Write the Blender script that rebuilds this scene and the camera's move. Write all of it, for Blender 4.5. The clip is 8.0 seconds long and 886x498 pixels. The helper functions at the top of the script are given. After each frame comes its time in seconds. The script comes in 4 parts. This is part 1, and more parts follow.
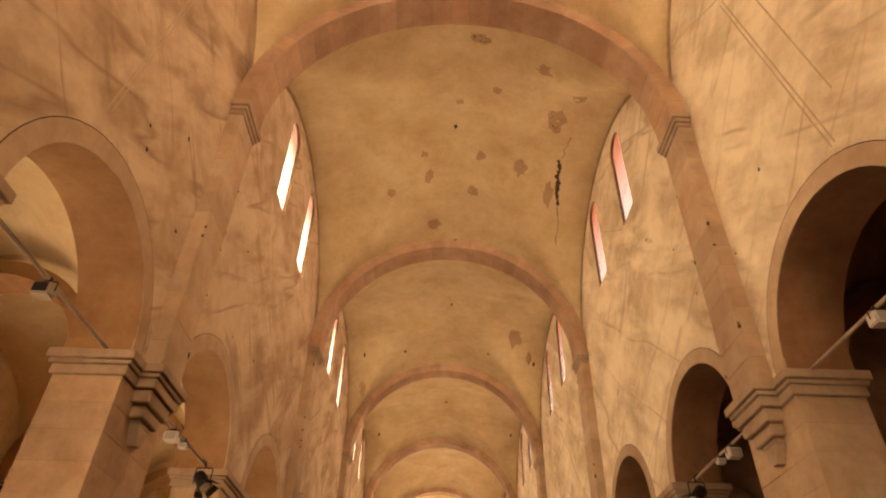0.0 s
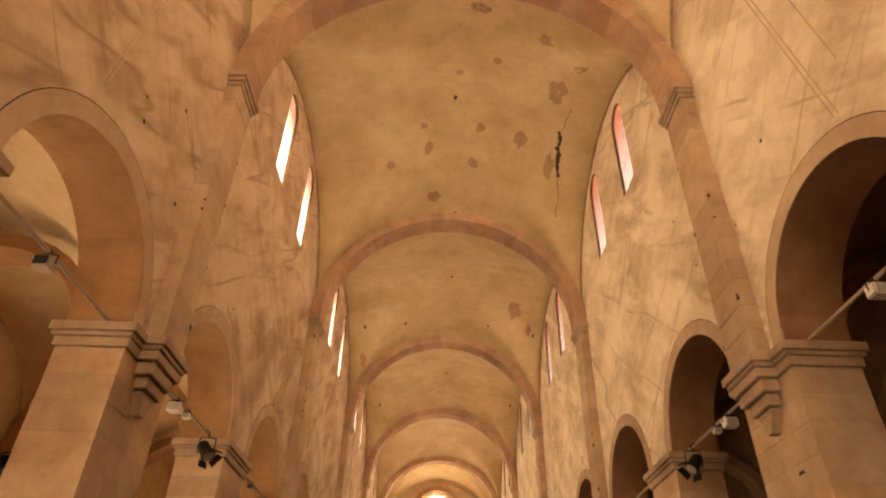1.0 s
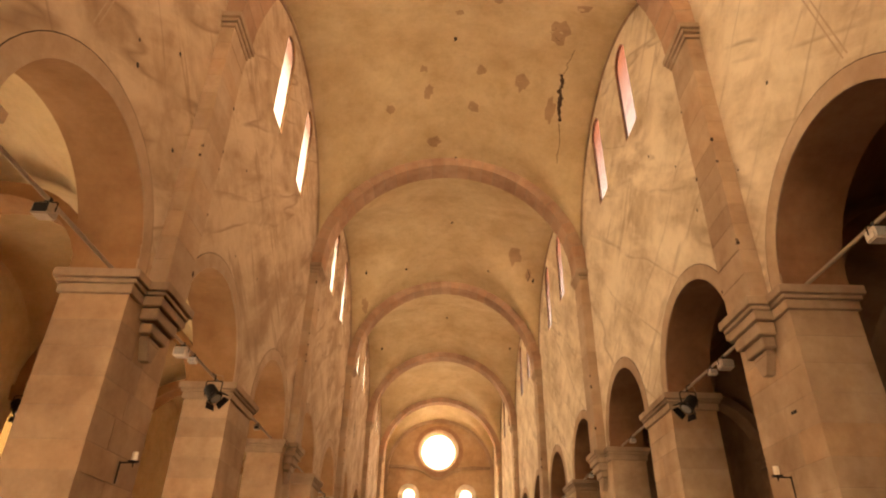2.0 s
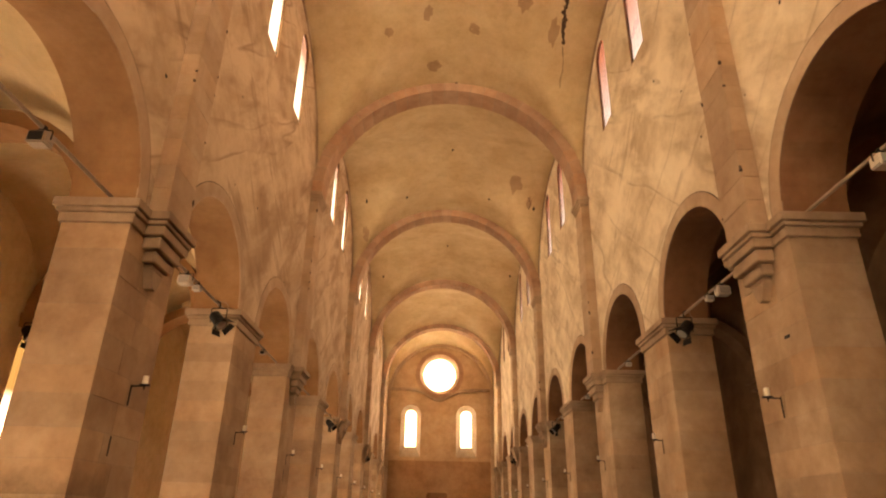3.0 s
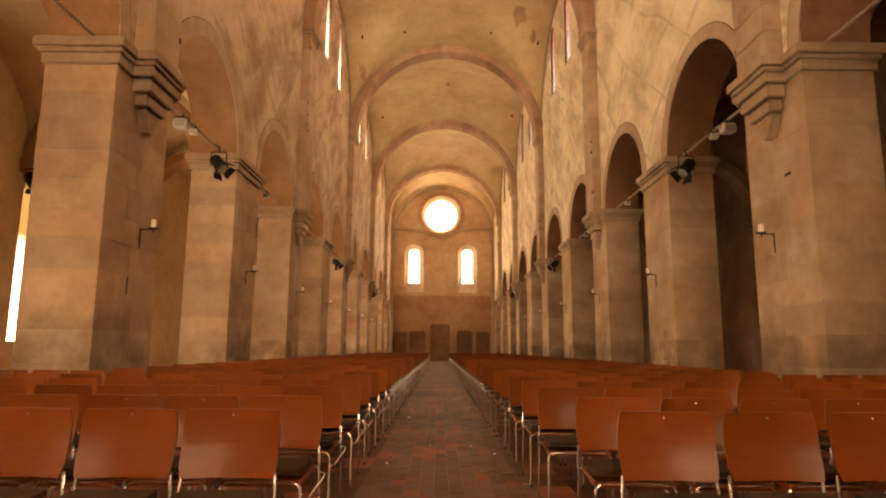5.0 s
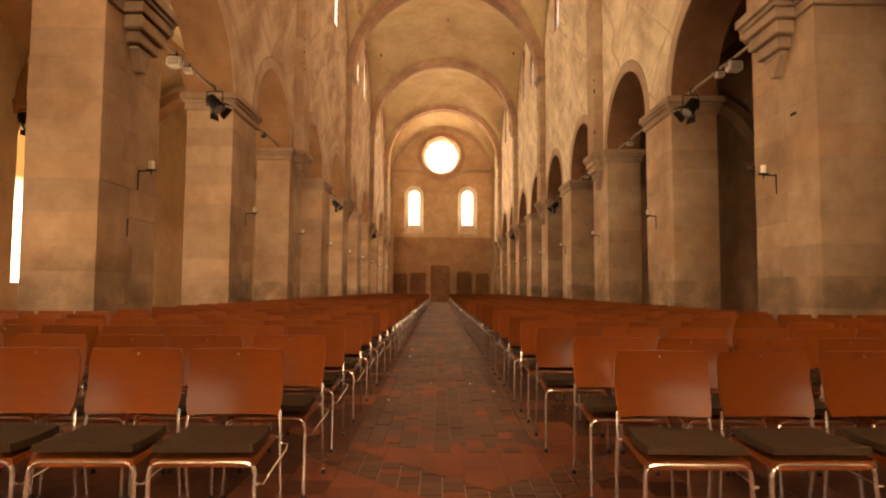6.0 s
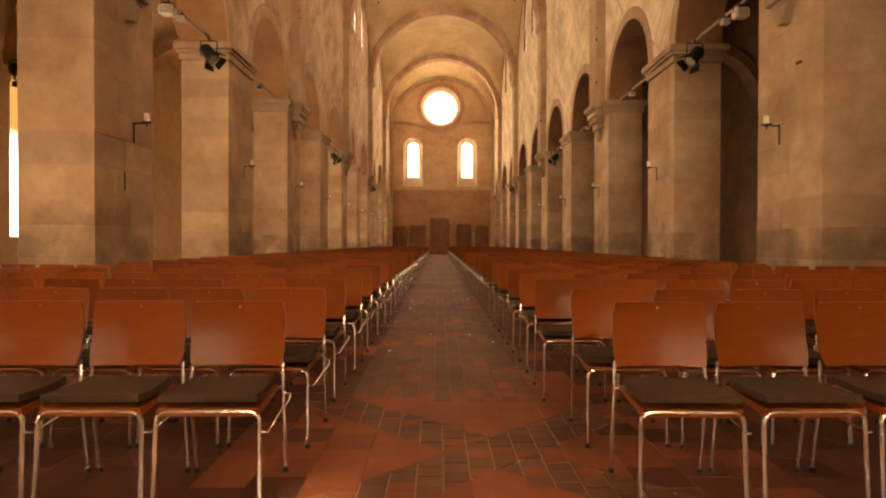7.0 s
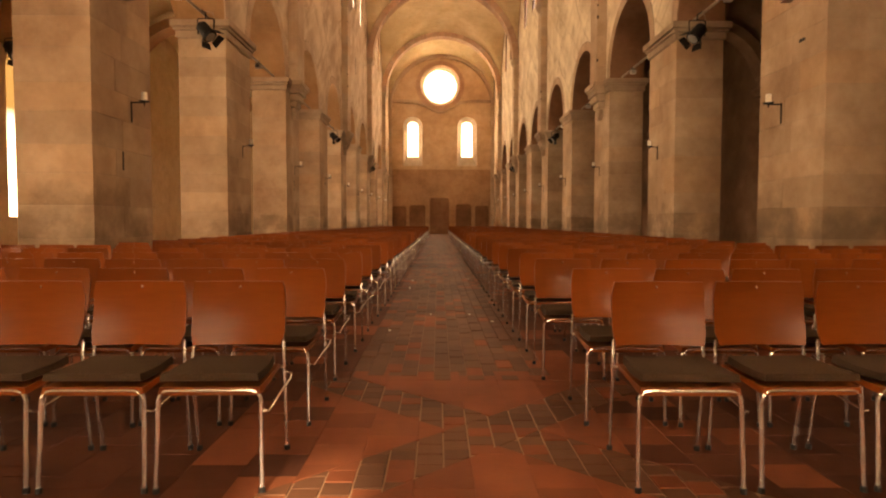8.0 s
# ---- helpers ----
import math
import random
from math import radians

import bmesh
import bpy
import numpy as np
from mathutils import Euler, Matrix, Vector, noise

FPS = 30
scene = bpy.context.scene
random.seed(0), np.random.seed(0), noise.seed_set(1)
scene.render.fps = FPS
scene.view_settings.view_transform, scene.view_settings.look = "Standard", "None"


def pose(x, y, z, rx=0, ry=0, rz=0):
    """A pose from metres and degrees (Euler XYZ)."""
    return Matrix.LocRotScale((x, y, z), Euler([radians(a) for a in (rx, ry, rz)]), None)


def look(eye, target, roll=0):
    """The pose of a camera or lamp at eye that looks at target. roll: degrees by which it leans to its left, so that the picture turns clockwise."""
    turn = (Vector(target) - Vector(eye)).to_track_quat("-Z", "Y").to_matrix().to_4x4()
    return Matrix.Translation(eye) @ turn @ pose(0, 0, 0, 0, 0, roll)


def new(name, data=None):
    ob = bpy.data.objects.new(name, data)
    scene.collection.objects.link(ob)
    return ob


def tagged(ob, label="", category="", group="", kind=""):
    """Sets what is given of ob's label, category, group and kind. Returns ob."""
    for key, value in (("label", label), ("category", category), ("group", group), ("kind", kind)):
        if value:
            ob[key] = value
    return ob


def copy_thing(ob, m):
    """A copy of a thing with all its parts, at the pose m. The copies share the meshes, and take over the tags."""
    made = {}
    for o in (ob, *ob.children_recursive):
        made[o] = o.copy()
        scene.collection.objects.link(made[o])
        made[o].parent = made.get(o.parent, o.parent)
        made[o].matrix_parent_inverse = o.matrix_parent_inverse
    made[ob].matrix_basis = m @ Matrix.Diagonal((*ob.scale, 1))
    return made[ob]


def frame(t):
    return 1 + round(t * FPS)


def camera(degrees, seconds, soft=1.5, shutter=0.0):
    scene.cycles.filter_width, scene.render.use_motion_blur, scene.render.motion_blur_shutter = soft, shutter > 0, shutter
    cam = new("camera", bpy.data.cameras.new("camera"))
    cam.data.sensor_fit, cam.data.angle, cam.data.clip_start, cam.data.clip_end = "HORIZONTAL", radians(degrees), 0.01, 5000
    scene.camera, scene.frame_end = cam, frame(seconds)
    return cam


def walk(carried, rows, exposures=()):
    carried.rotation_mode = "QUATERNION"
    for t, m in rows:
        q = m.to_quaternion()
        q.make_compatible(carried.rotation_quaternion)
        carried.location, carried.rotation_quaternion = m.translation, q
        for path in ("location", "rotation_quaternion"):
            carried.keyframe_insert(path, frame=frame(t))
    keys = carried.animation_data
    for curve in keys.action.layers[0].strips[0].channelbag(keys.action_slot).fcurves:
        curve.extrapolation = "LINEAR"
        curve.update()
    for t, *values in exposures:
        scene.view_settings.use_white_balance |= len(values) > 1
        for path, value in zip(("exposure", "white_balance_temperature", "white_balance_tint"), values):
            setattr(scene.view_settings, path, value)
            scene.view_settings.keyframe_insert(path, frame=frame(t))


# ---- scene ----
# ================= camera and walk =================
cam = camera(70.6, 8.0, soft=2.1)
EYE = 1.08
# seconds, pitch, yaw, roll in degrees: a tripod head that tilts down the nave
TILTS = [
    (0.0, 37.56, 0.02, 1.66), (0.5, 36.72, -0.03, 1.62), (1.0, 35.04, -0.08, 1.53),
    (2.5, 26.99, -0.21, 1.14), (3.0, 23.53, -0.25, 1.05), (3.5, 19.90, -0.29, 0.83),
    (4.0, 16.27, -0.32, 0.60), (4.5, 12.55, -0.32, 0.45), (5.0, 9.08, -0.33, 0.37),
    (6.5, 1.50, -0.38, 0.25), (7.0, -0.58, -0.41, 0.14), (7.5, -1.88, -0.42, 0.09), (8.0, -2.43, -0.43, 0.08),
]
walk(cam, [(t, pose(0, 0, EYE, 90 + p, 0, w) @ pose(0, 0, 0, 0, 0, r)) for t, p, w, r in TILTS],
     exposures=[(0.0, -0.26), (2.5, -0.26), (5.0, -0.26), (8.0, -0.24)])

# ================= world =================
world = bpy.data.worlds.new("sky")
scene.world = world
world.use_nodes = True
wn = world.node_tree
sky = wn.nodes.new("ShaderNodeTexSky")
sky.sky_type = 'NISHITA'
sky.sun_disc = False
sky.sun_elevation, sky.sun_rotation = radians(25), radians(182)
wn.links.new(sky.outputs[0], wn.nodes["Background"].inputs[0])
wn.nodes["Background"].inputs[1].default_value = 0.08

sun = new("sun", bpy.data.lights.new("sun", 'SUN'))
sun.data.energy, sun.data.angle, sun.data.color = 15.0, radians(0.6), (1.0, 0.70, 0.42)
SUN_WAY = Vector((0.70, 18.45, -8.60))        # from the added sun slit in the choir wall down to the floor
sun.matrix_basis = look((-1.4, -17.0, 9.1), Vector((-1.4, -17.0, 9.1)) + SUN_WAY)

DAY = (1.0, 0.67, 0.385)      # the warm cast of the daylight in the nave
GLOW_CLERE, GLOW_CLERE_EAST, GLOW_END, GLOW_AISLE, GLOW_CHOIR = 18.5, 23.0, 44.0, 29.0, 21.0


# ================= materials =================
def mat(name):
    m = bpy.data.materials.new(name)
    m.use_nodes = True
    nt = m.node_tree
    return m, nt, nt.nodes["Principled BSDF"]


def ramp(nt, fac, stops):
    r = nt.nodes.new("ShaderNodeValToRGB")
    while len(r.color_ramp.elements) < len(stops):
        r.color_ramp.elements.new(0.5)
    for e, (pos, col) in zip(r.color_ramp.elements, stops):
        e.position, e.color = pos, (*col, 1)
    nt.links.new(fac, r.inputs[0])
    return r.outputs[0]


def noise_tex(nt, scale, detail=4, rough=0.6, stretch=(1, 1, 1), turn=(0, 0, 0), distort=0.0):
    geo = nt.nodes.new("ShaderNodeNewGeometry")
    mp = nt.nodes.new("ShaderNodeMapping")
    mp.vector_type = 'TEXTURE'                    # turned first, stretched after
    mp.inputs["Scale"].default_value = [1 / a for a in stretch]
    mp.inputs["Rotation"].default_value = [radians(a) for a in turn]
    nt.links.new(geo.outputs["Position"], mp.inputs[0])
    n = nt.nodes.new("ShaderNodeTexNoise")
    n.inputs["Scale"].default_value, n.inputs["Detail"].default_value = scale, detail
    n.inputs["Roughness"].default_value, n.inputs["Distortion"].default_value = rough, distort
    nt.links.new(mp.outputs[0], n.inputs["Vector"])
    return n.outputs["Fac"]


def mix(nt, fac, a, b, how='MIX'):
    n = nt.nodes.new("ShaderNodeMix")
    n.data_type, n.blend_type = 'RGBA', how
    for sock, val in ((n.inputs[0], fac), (n.inputs[6], a), (n.inputs[7], b)):
        if isinstance(val, (int, float)):
            sock.default_value = val
        elif isinstance(val, tuple):
            sock.default_value = (*val, 1)
        else:
            nt.links.new(val, sock)
    return n.outputs[2]


def bump(nt, bsdf, height, strength=0.3, dist=0.02):
    b = nt.nodes.new("ShaderNodeBump")
    b.inputs["Strength"].default_value, b.inputs["Distance"].default_value = strength, dist
    nt.links.new(height, b.inputs["Height"])
    nt.links.new(b.outputs[0], bsdf.inputs["Normal"])


def stone(name, base, dark, light, rough=0.9, random_amount=0.0, streak=None, stain=None, island=False, mottle=1.0):
    """Weathered stone or lime plaster: large blotches, fine grain, optional diagonal streaks and damp stains."""
    m, nt, b = mat(name)
    big = noise_tex(nt, 0.55, 5, 0.62)
    fine = noise_tex(nt, 9.0, 6, 0.7)
    col = ramp(nt, big, [(0.30, dark), (0.50, base), (0.72, light)])
    mid = noise_tex(nt, 2.3, 6, 0.66)
    col = mix(nt, mottle, col, ramp(nt, mid, [(0.30, (0.86, 0.83, 0.80)), (0.52, (1, 1, 1)), (0.70, (1.06, 1.06, 1.05))]), 'MULTIPLY')
    col = mix(nt, 0.16, col, ramp(nt, fine, [(0.3, (0.55, 0.5, 0.45)), (0.6, (1, 1, 1))]), 'MULTIPLY')
    if streak:
        s = noise_tex(nt, 0.95, 6, 0.62, (1.0, 0.42, 1.15), streak, 0.3)
        col = mix(nt, ramp(nt, s, [(0.43, (0, 0, 0)), (0.62, (0.95, 0.95, 0.95))]), col, light)
        s = noise_tex(nt, 1.1, 6, 0.66, (1.0, 0.40, 1.2), (-34, 0, 0), 0.3)
        col = mix(nt, ramp(nt, s, [(0.52, (0, 0, 0)), (0.68, (0.42, 0.42, 0.42))]), col, dark)
        for scale, lean, width, amount in ((0.42, 36, 0.016, 0.75), (0.50, -33, 0.013, 0.65)):
            s2 = noise_tex(nt, scale, 3.5, 0.5, (1.0, 0.22, 1.5), (lean, 0, 0), 0.2)
            vein = ramp(nt, s2, [(0.5 - width, (0, 0, 0)), (0.5, (amount,) * 3), (0.5 + width * 1.6, (0, 0, 0))])
            mask = ramp(nt, noise_tex(nt, 0.7, 3, 0.5), [(0.36, (0, 0, 0)), (0.56, (1, 1, 1))])
            col = mix(nt, mix(nt, 1.0, vein, mask, 'MULTIPLY'), col, tuple(c * 0.85 for c in dark))
    if random_amount:
        oi = nt.nodes.new("ShaderNodeNewGeometry" if island else "ShaderNodeObjectInfo")
        v = ramp(nt, oi.outputs["Random Per Island" if island else "Random"], [(0.0, (1 - random_amount, 1 - 1.2 * random_amount, 1 - 1.35 * random_amount)), (0.6, (1, 1, 1)), (1.0, (1, 0.93, 0.85))])
        col = mix(nt, 1.0, col, v, 'MULTIPLY')
    if stain:
        n = noise_tex(nt, 1.3, 5, 0.6)
        geo = nt.nodes.new("ShaderNodeNewGeometry")
        sep = nt.nodes.new("ShaderNodeSeparateXYZ")
        nt.links.new(geo.outputs["Position"], sep.inputs[0])
        mr = nt.nodes.new("ShaderNodeMapRange")
        mr.inputs["From Min"].default_value, mr.inputs["From Max"].default_value = 2.8, 0.15
        nt.links.new(sep.outputs["Z"], mr.inputs["Value"])
        mul = nt.nodes.new("ShaderNodeMath")
        mul.operation = 'MULTIPLY'
        nt.links.new(mr.outputs[0], mul.inputs[0])
        nt.links.new(n, mul.inputs[1])
        info = nt.nodes.new("ShaderNodeObjectInfo")
        soak = nt.nodes.new("ShaderNodeMapRange")
        soak.inputs["To Min"].default_value, soak.inputs["To Max"].default_value = 0.80, 1.28
        nt.links.new(info.outputs["Random"], soak.inputs["Value"])
        wet = nt.nodes.new("ShaderNodeMath")
        wet.operation = 'MULTIPLY'
        nt.links.new(mul.outputs[0], wet.inputs[0])
        nt.links.new(soak.outputs[0], wet.inputs[1])
        col = mix(nt, ramp(nt, wet.outputs[0], [(0.27, (0, 0, 0)), (0.37, (0.5, 0.5, 0.5)), (0.50, (0.85, 0.85, 0.85))]), col, stain)
    nt.links.new(col, b.inputs["Base Color"])
    b.inputs["Roughness"].default_value = rough
    b.inputs["Specular IOR Level"].default_value = 0.2
    bump(nt, b, fine, 0.2, 0.02)
    return m


# east plaster is creamier; brighter east, dimmer west light is also in the colours
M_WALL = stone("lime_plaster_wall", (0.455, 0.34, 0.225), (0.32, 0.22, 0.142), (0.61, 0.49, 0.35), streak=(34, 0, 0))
M_WALL_E = stone("lit_cream_plaster", (0.62, 0.525, 0.375), (0.45, 0.35, 0.235), (0.80, 0.71, 0.54), streak=(34, 0, 0))
# soffit stones are darkened for the shade under arches, the east one further
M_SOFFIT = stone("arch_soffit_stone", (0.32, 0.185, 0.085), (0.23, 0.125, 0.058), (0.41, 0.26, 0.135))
M_SOFFIT_E = stone("shaded_arch_soffit_stone", (0.25, 0.135, 0.072), (0.17, 0.09, 0.048), (0.33, 0.195, 0.11))
# east aisle: the deep shade of a windowless aisle put into the colour
M_AISLE_E = stone("shaded_aisle_stone", (0.21, 0.128, 0.072), (0.14, 0.085, 0.05), (0.29, 0.19, 0.115))
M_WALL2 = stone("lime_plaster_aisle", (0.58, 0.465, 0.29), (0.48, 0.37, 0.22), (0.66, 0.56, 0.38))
M_VAULT = stone("vault_plaster", (0.605, 0.485, 0.285), (0.505, 0.383, 0.213), (0.695, 0.59, 0.38), mottle=0.7)
M_PIER = stone("pier_sandstone", (0.455, 0.335, 0.22), (0.32, 0.215, 0.135), (0.59, 0.47, 0.335), random_amount=0.17, stain=(0.155, 0.11, 0.07))
M_BLOCK = stone("pilaster_sandstone", (0.465, 0.35, 0.24), (0.37, 0.26, 0.175), (0.56, 0.45, 0.33), random_amount=0.18)
M_ARCH = stone("red_arch_sandstone", (0.44, 0.295, 0.20), (0.33, 0.205, 0.135), (0.55, 0.41, 0.29), random_amount=0.16)
M_MOULD = stone("impost_sandstone", (0.38, 0.28, 0.19), (0.25, 0.18, 0.12), (0.50, 0.40, 0.29))
M_END = stone("end_wall_plaster", (0.50, 0.36, 0.22), (0.38, 0.26, 0.15), (0.58, 0.45, 0.30))
M_DADO = stone("reddish_foot_plaster", (0.36, 0.225, 0.125), (0.27, 0.16, 0.085), (0.44, 0.29, 0.17))
M_MORTAR = stone("lime_mortar", (0.36, 0.29, 0.21), (0.28, 0.22, 0.16), (0.44, 0.36, 0.27))
M_BED = stone("floor_mortar", (0.30, 0.19, 0.115), (0.20, 0.125, 0.075), (0.38, 0.255, 0.16))
M_PATCH = stone("old_plaster_patch", (0.42, 0.30, 0.18), (0.34, 0.24, 0.14), (0.50, 0.37, 0.23))
M_CRACK = stone("crack_shadow_plaster", (0.06, 0.04, 0.03), (0.03, 0.02, 0.015), (0.10, 0.07, 0.05))
M_SEAM = stone("plaster_seam", (0.49, 0.385, 0.27), (0.42, 0.32, 0.215), (0.56, 0.45, 0.33))
M_TILE = stone("red_floor_tile", (0.215, 0.070, 0.029), (0.120, 0.040, 0.018), (0.30, 0.108, 0.047), rough=0.78, random_amount=0.22)
M_BRICK = stone("dark_paving_brick", (0.132, 0.062, 0.032), (0.074, 0.034, 0.019), (0.19, 0.090, 0.047), rough=0.72, random_amount=0.3)
M_TILE_FAR = stone("red_floor_tile_joined", (0.215, 0.070, 0.029), (0.120, 0.040, 0.018), (0.30, 0.108, 0.047), rough=0.78, random_amount=0.22, island=True)
M_BRICK_FAR = stone("dark_paving_brick_joined", (0.132, 0.062, 0.032), (0.074, 0.034, 0.019), (0.19, 0.090, 0.047), rough=0.72, random_amount=0.3, island=True)
# red tile at half brightness: the shade under the chairs put into colour
M_TILE_SHADE = stone("shaded_floor_tile", (0.105, 0.037, 0.018), (0.060, 0.022, 0.012), (0.150, 0.056, 0.027), rough=0.8, random_amount=0.3, island=True)
M_PALE = stone("pale_limestone", (0.42, 0.34, 0.25), (0.34, 0.27, 0.19), (0.5, 0.42, 0.32))
M_SLAB = stone("grave_slab_sandstone", (0.185, 0.098, 0.05), (0.13, 0.07, 0.036), (0.24, 0.14, 0.08))


def simple(name, col, rough=0.5, metal=0.0, var=0.25, scale=30.0, spec=0.5, coat=0.0):
    m, nt, b = mat(name)
    n = noise_tex(nt, scale, 4, 0.6)
    c = ramp(nt, n, [(0.3, tuple(x * (1 - var) for x in col)), (0.7, tuple(min(1, x * (1 + var)) for x in col))])
    nt.links.new(c, b.inputs["Base Color"])
    b.inputs["Roughness"].default_value, b.inputs["Metallic"].default_value = rough, metal
    b.inputs["Specular IOR Level"].default_value = spec
    b.inputs["Coat Weight"].default_value = coat
    return m


def wood(name, col, dark):
    m, nt, b = mat(name)
    tc = nt.nodes.new("ShaderNodeTexCoord")
    mp = nt.nodes.new("ShaderNodeMapping")
    mp.inputs["Scale"].default_value = (3, 3, 22)
    nt.links.new(tc.outputs["Object"], mp.inputs[0])
    n = nt.nodes.new("ShaderNodeTexNoise")
    n.inputs["Scale"].default_value, n.inputs["Detail"].default_value, n.inputs["Distortion"].default_value = 2.5, 6, 0.6
    nt.links.new(mp.outputs[0], n.inputs["Vector"])
    c = ramp(nt, n.outputs["Fac"], [(0.3, dark), (0.65, col)])
    oi = nt.nodes.new("ShaderNodeObjectInfo")
    c = mix(nt, 1.0, c, ramp(nt, oi.outputs["Random"], [(0, (0.72, 0.68, 0.64)), (0.5, (0.95, 0.93, 0.9)), (1, (1.15, 1.12, 1.08))]), 'MULTIPLY')
    nt.links.new(c, b.inputs["Base Color"])
    b.inputs["Roughness"].default_value = 0.30
    b.inputs["Specular IOR Level"].default_value = 0.24
    return m


M_WOOD = wood("beech_ply_varnished", (0.200, 0.054, 0.008), (0.182, 0.047, 0.0066))
M_STEEL = simple("chromed_steel", (0.92, 0.94, 0.97), 0.20, 0.88, 0.06, 12)
M_CUSHION = simple("brown_felt", (0.064, 0.044, 0.029), 0.95, 0, 0.3, 160, 0.1)
M_BLACK = simple("black_lacquer", (0.007, 0.006, 0.005), 0.6, 0, 0.3, 40, 0.25)
M_IRON = simple("wrought_iron", (0.020, 0.016, 0.013), 0.55, 0.6, 0.3, 40)
M_WAX = simple("candle_wax", (0.80, 0.74, 0.62), 0.5, 0, 0.05, 20)
M_WHITE = simple("white_lamp_housing", (0.62, 0.58, 0.52), 0.5, 0, 0.08, 20)
M_ROD = simple("grey_steel_rod", (0.34, 0.27, 0.20), 0.5, 0.3, 0.2, 40)
M_RUBBER = simple("black_rubber", (0.015, 0.014, 0.013), 0.8, 0, 0.2, 60)
M_GLASSLENS = simple("lamp_lens", (0.55, 0.55, 0.52), 0.08, 0.3, 0.05, 20)
# M_DARK is flat dark colour that stands for the shade inside holes
M_DARK = simple("hole_shade", (0.02, 0.016, 0.012), 0.95, 0, 0.3, 30)
M_LEAD = simple("window_lead", (0.06, 0.055, 0.05), 0.6, 0.5, 0.2, 40)


def glow(name, col, strength):
    m = bpy.data.materials.new(name)
    m.use_nodes = True
    nt = m.node_tree
    nt.nodes.remove(nt.nodes["Principled BSDF"])
    e = nt.nodes.new("ShaderNodeEmission")
    e.inputs[0].default_value, e.inputs[1].default_value = (*col, 1), strength
    nt.links.new(e.outputs[0], nt.nodes["Material Output"].inputs[0])
    return m


G_CLERE_W = glow("sky_behind_west_glass", DAY, GLOW_CLERE)
G_CLERE_E = glow("sky_behind_east_glass", (1.0, 0.62, 0.37), GLOW_CLERE_EAST)
G_END = glow("sky_behind_end_glass", DAY, GLOW_END)
G_AISLE = glow("sky_behind_aisle_glass", DAY, GLOW_AISLE)
G_CHOIR = glow("sky_behind_choir_glass", DAY, GLOW_CHOIR)


def clear_glass(name, tint, head=None, low=0.0, high=1.0):
    """Window glass; with head, its colour turns to that tint between two heights."""
    m, nt, b = mat(name)
    b.inputs["Transmission Weight"].default_value = 1.0
    b.inputs["Roughness"].default_value = 0.02
    b.inputs["IOR"].default_value = 1.1
    b.inputs["Base Color"].default_value = (*tint, 1)
    if head:
        geo = nt.nodes.new("ShaderNodeNewGeometry")
        sep = nt.nodes.new("ShaderNodeSeparateXYZ")
        nt.links.new(geo.outputs["Position"], sep.inputs[0])
        mr = nt.nodes.new("ShaderNodeMapRange")
        mr.inputs["From Min"].default_value, mr.inputs["From Max"].default_value = low, high
        nt.links.new(sep.outputs["Z"], mr.inputs["Value"])
        nt.links.new(ramp(nt, mr.outputs[0], [(0.0, tint), (1.0, head)]), b.inputs["Base Color"])
    return m


M_GLASS = clear_glass("old_window_glass", (0.96, 0.95, 0.92))
# west and east panes: tint dims the seen sky, head tint paints lit reveals
M_WEST_GLASS = clear_glass("west_window_glass", (0.30, 0.32, 0.35), (0.080, 0.052, 0.049), 13.5, 14.9)
M_EAST_GLASS = clear_glass("dimmed_east_window_glass", (0.075, 0.082, 0.105), (0.050, 0.025, 0.020), 12.6, 15.0)
M_AMBER_GLASS = clear_glass("amber_aisle_glass", (0.5, 0.5, 0.5), (0.045, 0.030, 0.012), 2.9, 3.7)


# ================= mesh helpers =================
def mesh_from(name, bm, material, smooth=False):
    me = bpy.data.meshes.new(name)
    bmesh.ops.recalc_face_normals(bm, faces=bm.faces)
    if smooth:
        for f in bm.faces:
            f.smooth = True
        for e in bm.edges:
            if len(e.link_faces) == 2 and e.calc_face_angle(0.0) > 0.7:
                e.smooth = False
    bm.to_mesh(me)
    bm.free()
    me.materials.append(material)
    return me


def part(name, bm, material, parent=None, label="", smooth=False, m=None):
    """One mesh object under a thing, from a bmesh or from shared mesh data."""
    me = bm if isinstance(bm, bpy.types.Mesh) else mesh_from(name, bm, material, smooth)
    ob = new(name, me)
    if parent:
        ob.parent = parent
    if m is not None:
        ob.matrix_basis = m
    return tagged(ob, label)


def thing(name, at=(0, 0, 0), label="", category="", group="", kind="", rz=0.0):
    ob = new(name)
    ob.empty_display_size = 0.1
    ob.matrix_basis = pose(*at, 0, 0, rz)
    return tagged(ob, label, category, group, kind)


def add_box(bm, x0, x1, y0, y1, z0, z1, bevel=0.0, segments=1):
    v = [bm.verts.new((x, y, z)) for x in (x0, x1) for y in (y0, y1) for z in (z0, z1)]
    fs = [bm.faces.new([v[i] for i in q]) for q in ((0, 1, 3, 2), (4, 6, 7, 5), (0, 4, 5, 1), (2, 3, 7, 6), (0, 2, 6, 4), (1, 5, 7, 3))]
    if bevel:
        bmesh.ops.bevel(bm, geom=list({e for f in fs for e in f.edges}), offset=bevel, segments=segments, affect='EDGES')
    return bm


def box(x0, x1, y0, y1, z0, z1, bevel=0.0, segments=1):
    return add_box(bmesh.new(), x0, x1, y0, y1, z0, z1, bevel, segments)


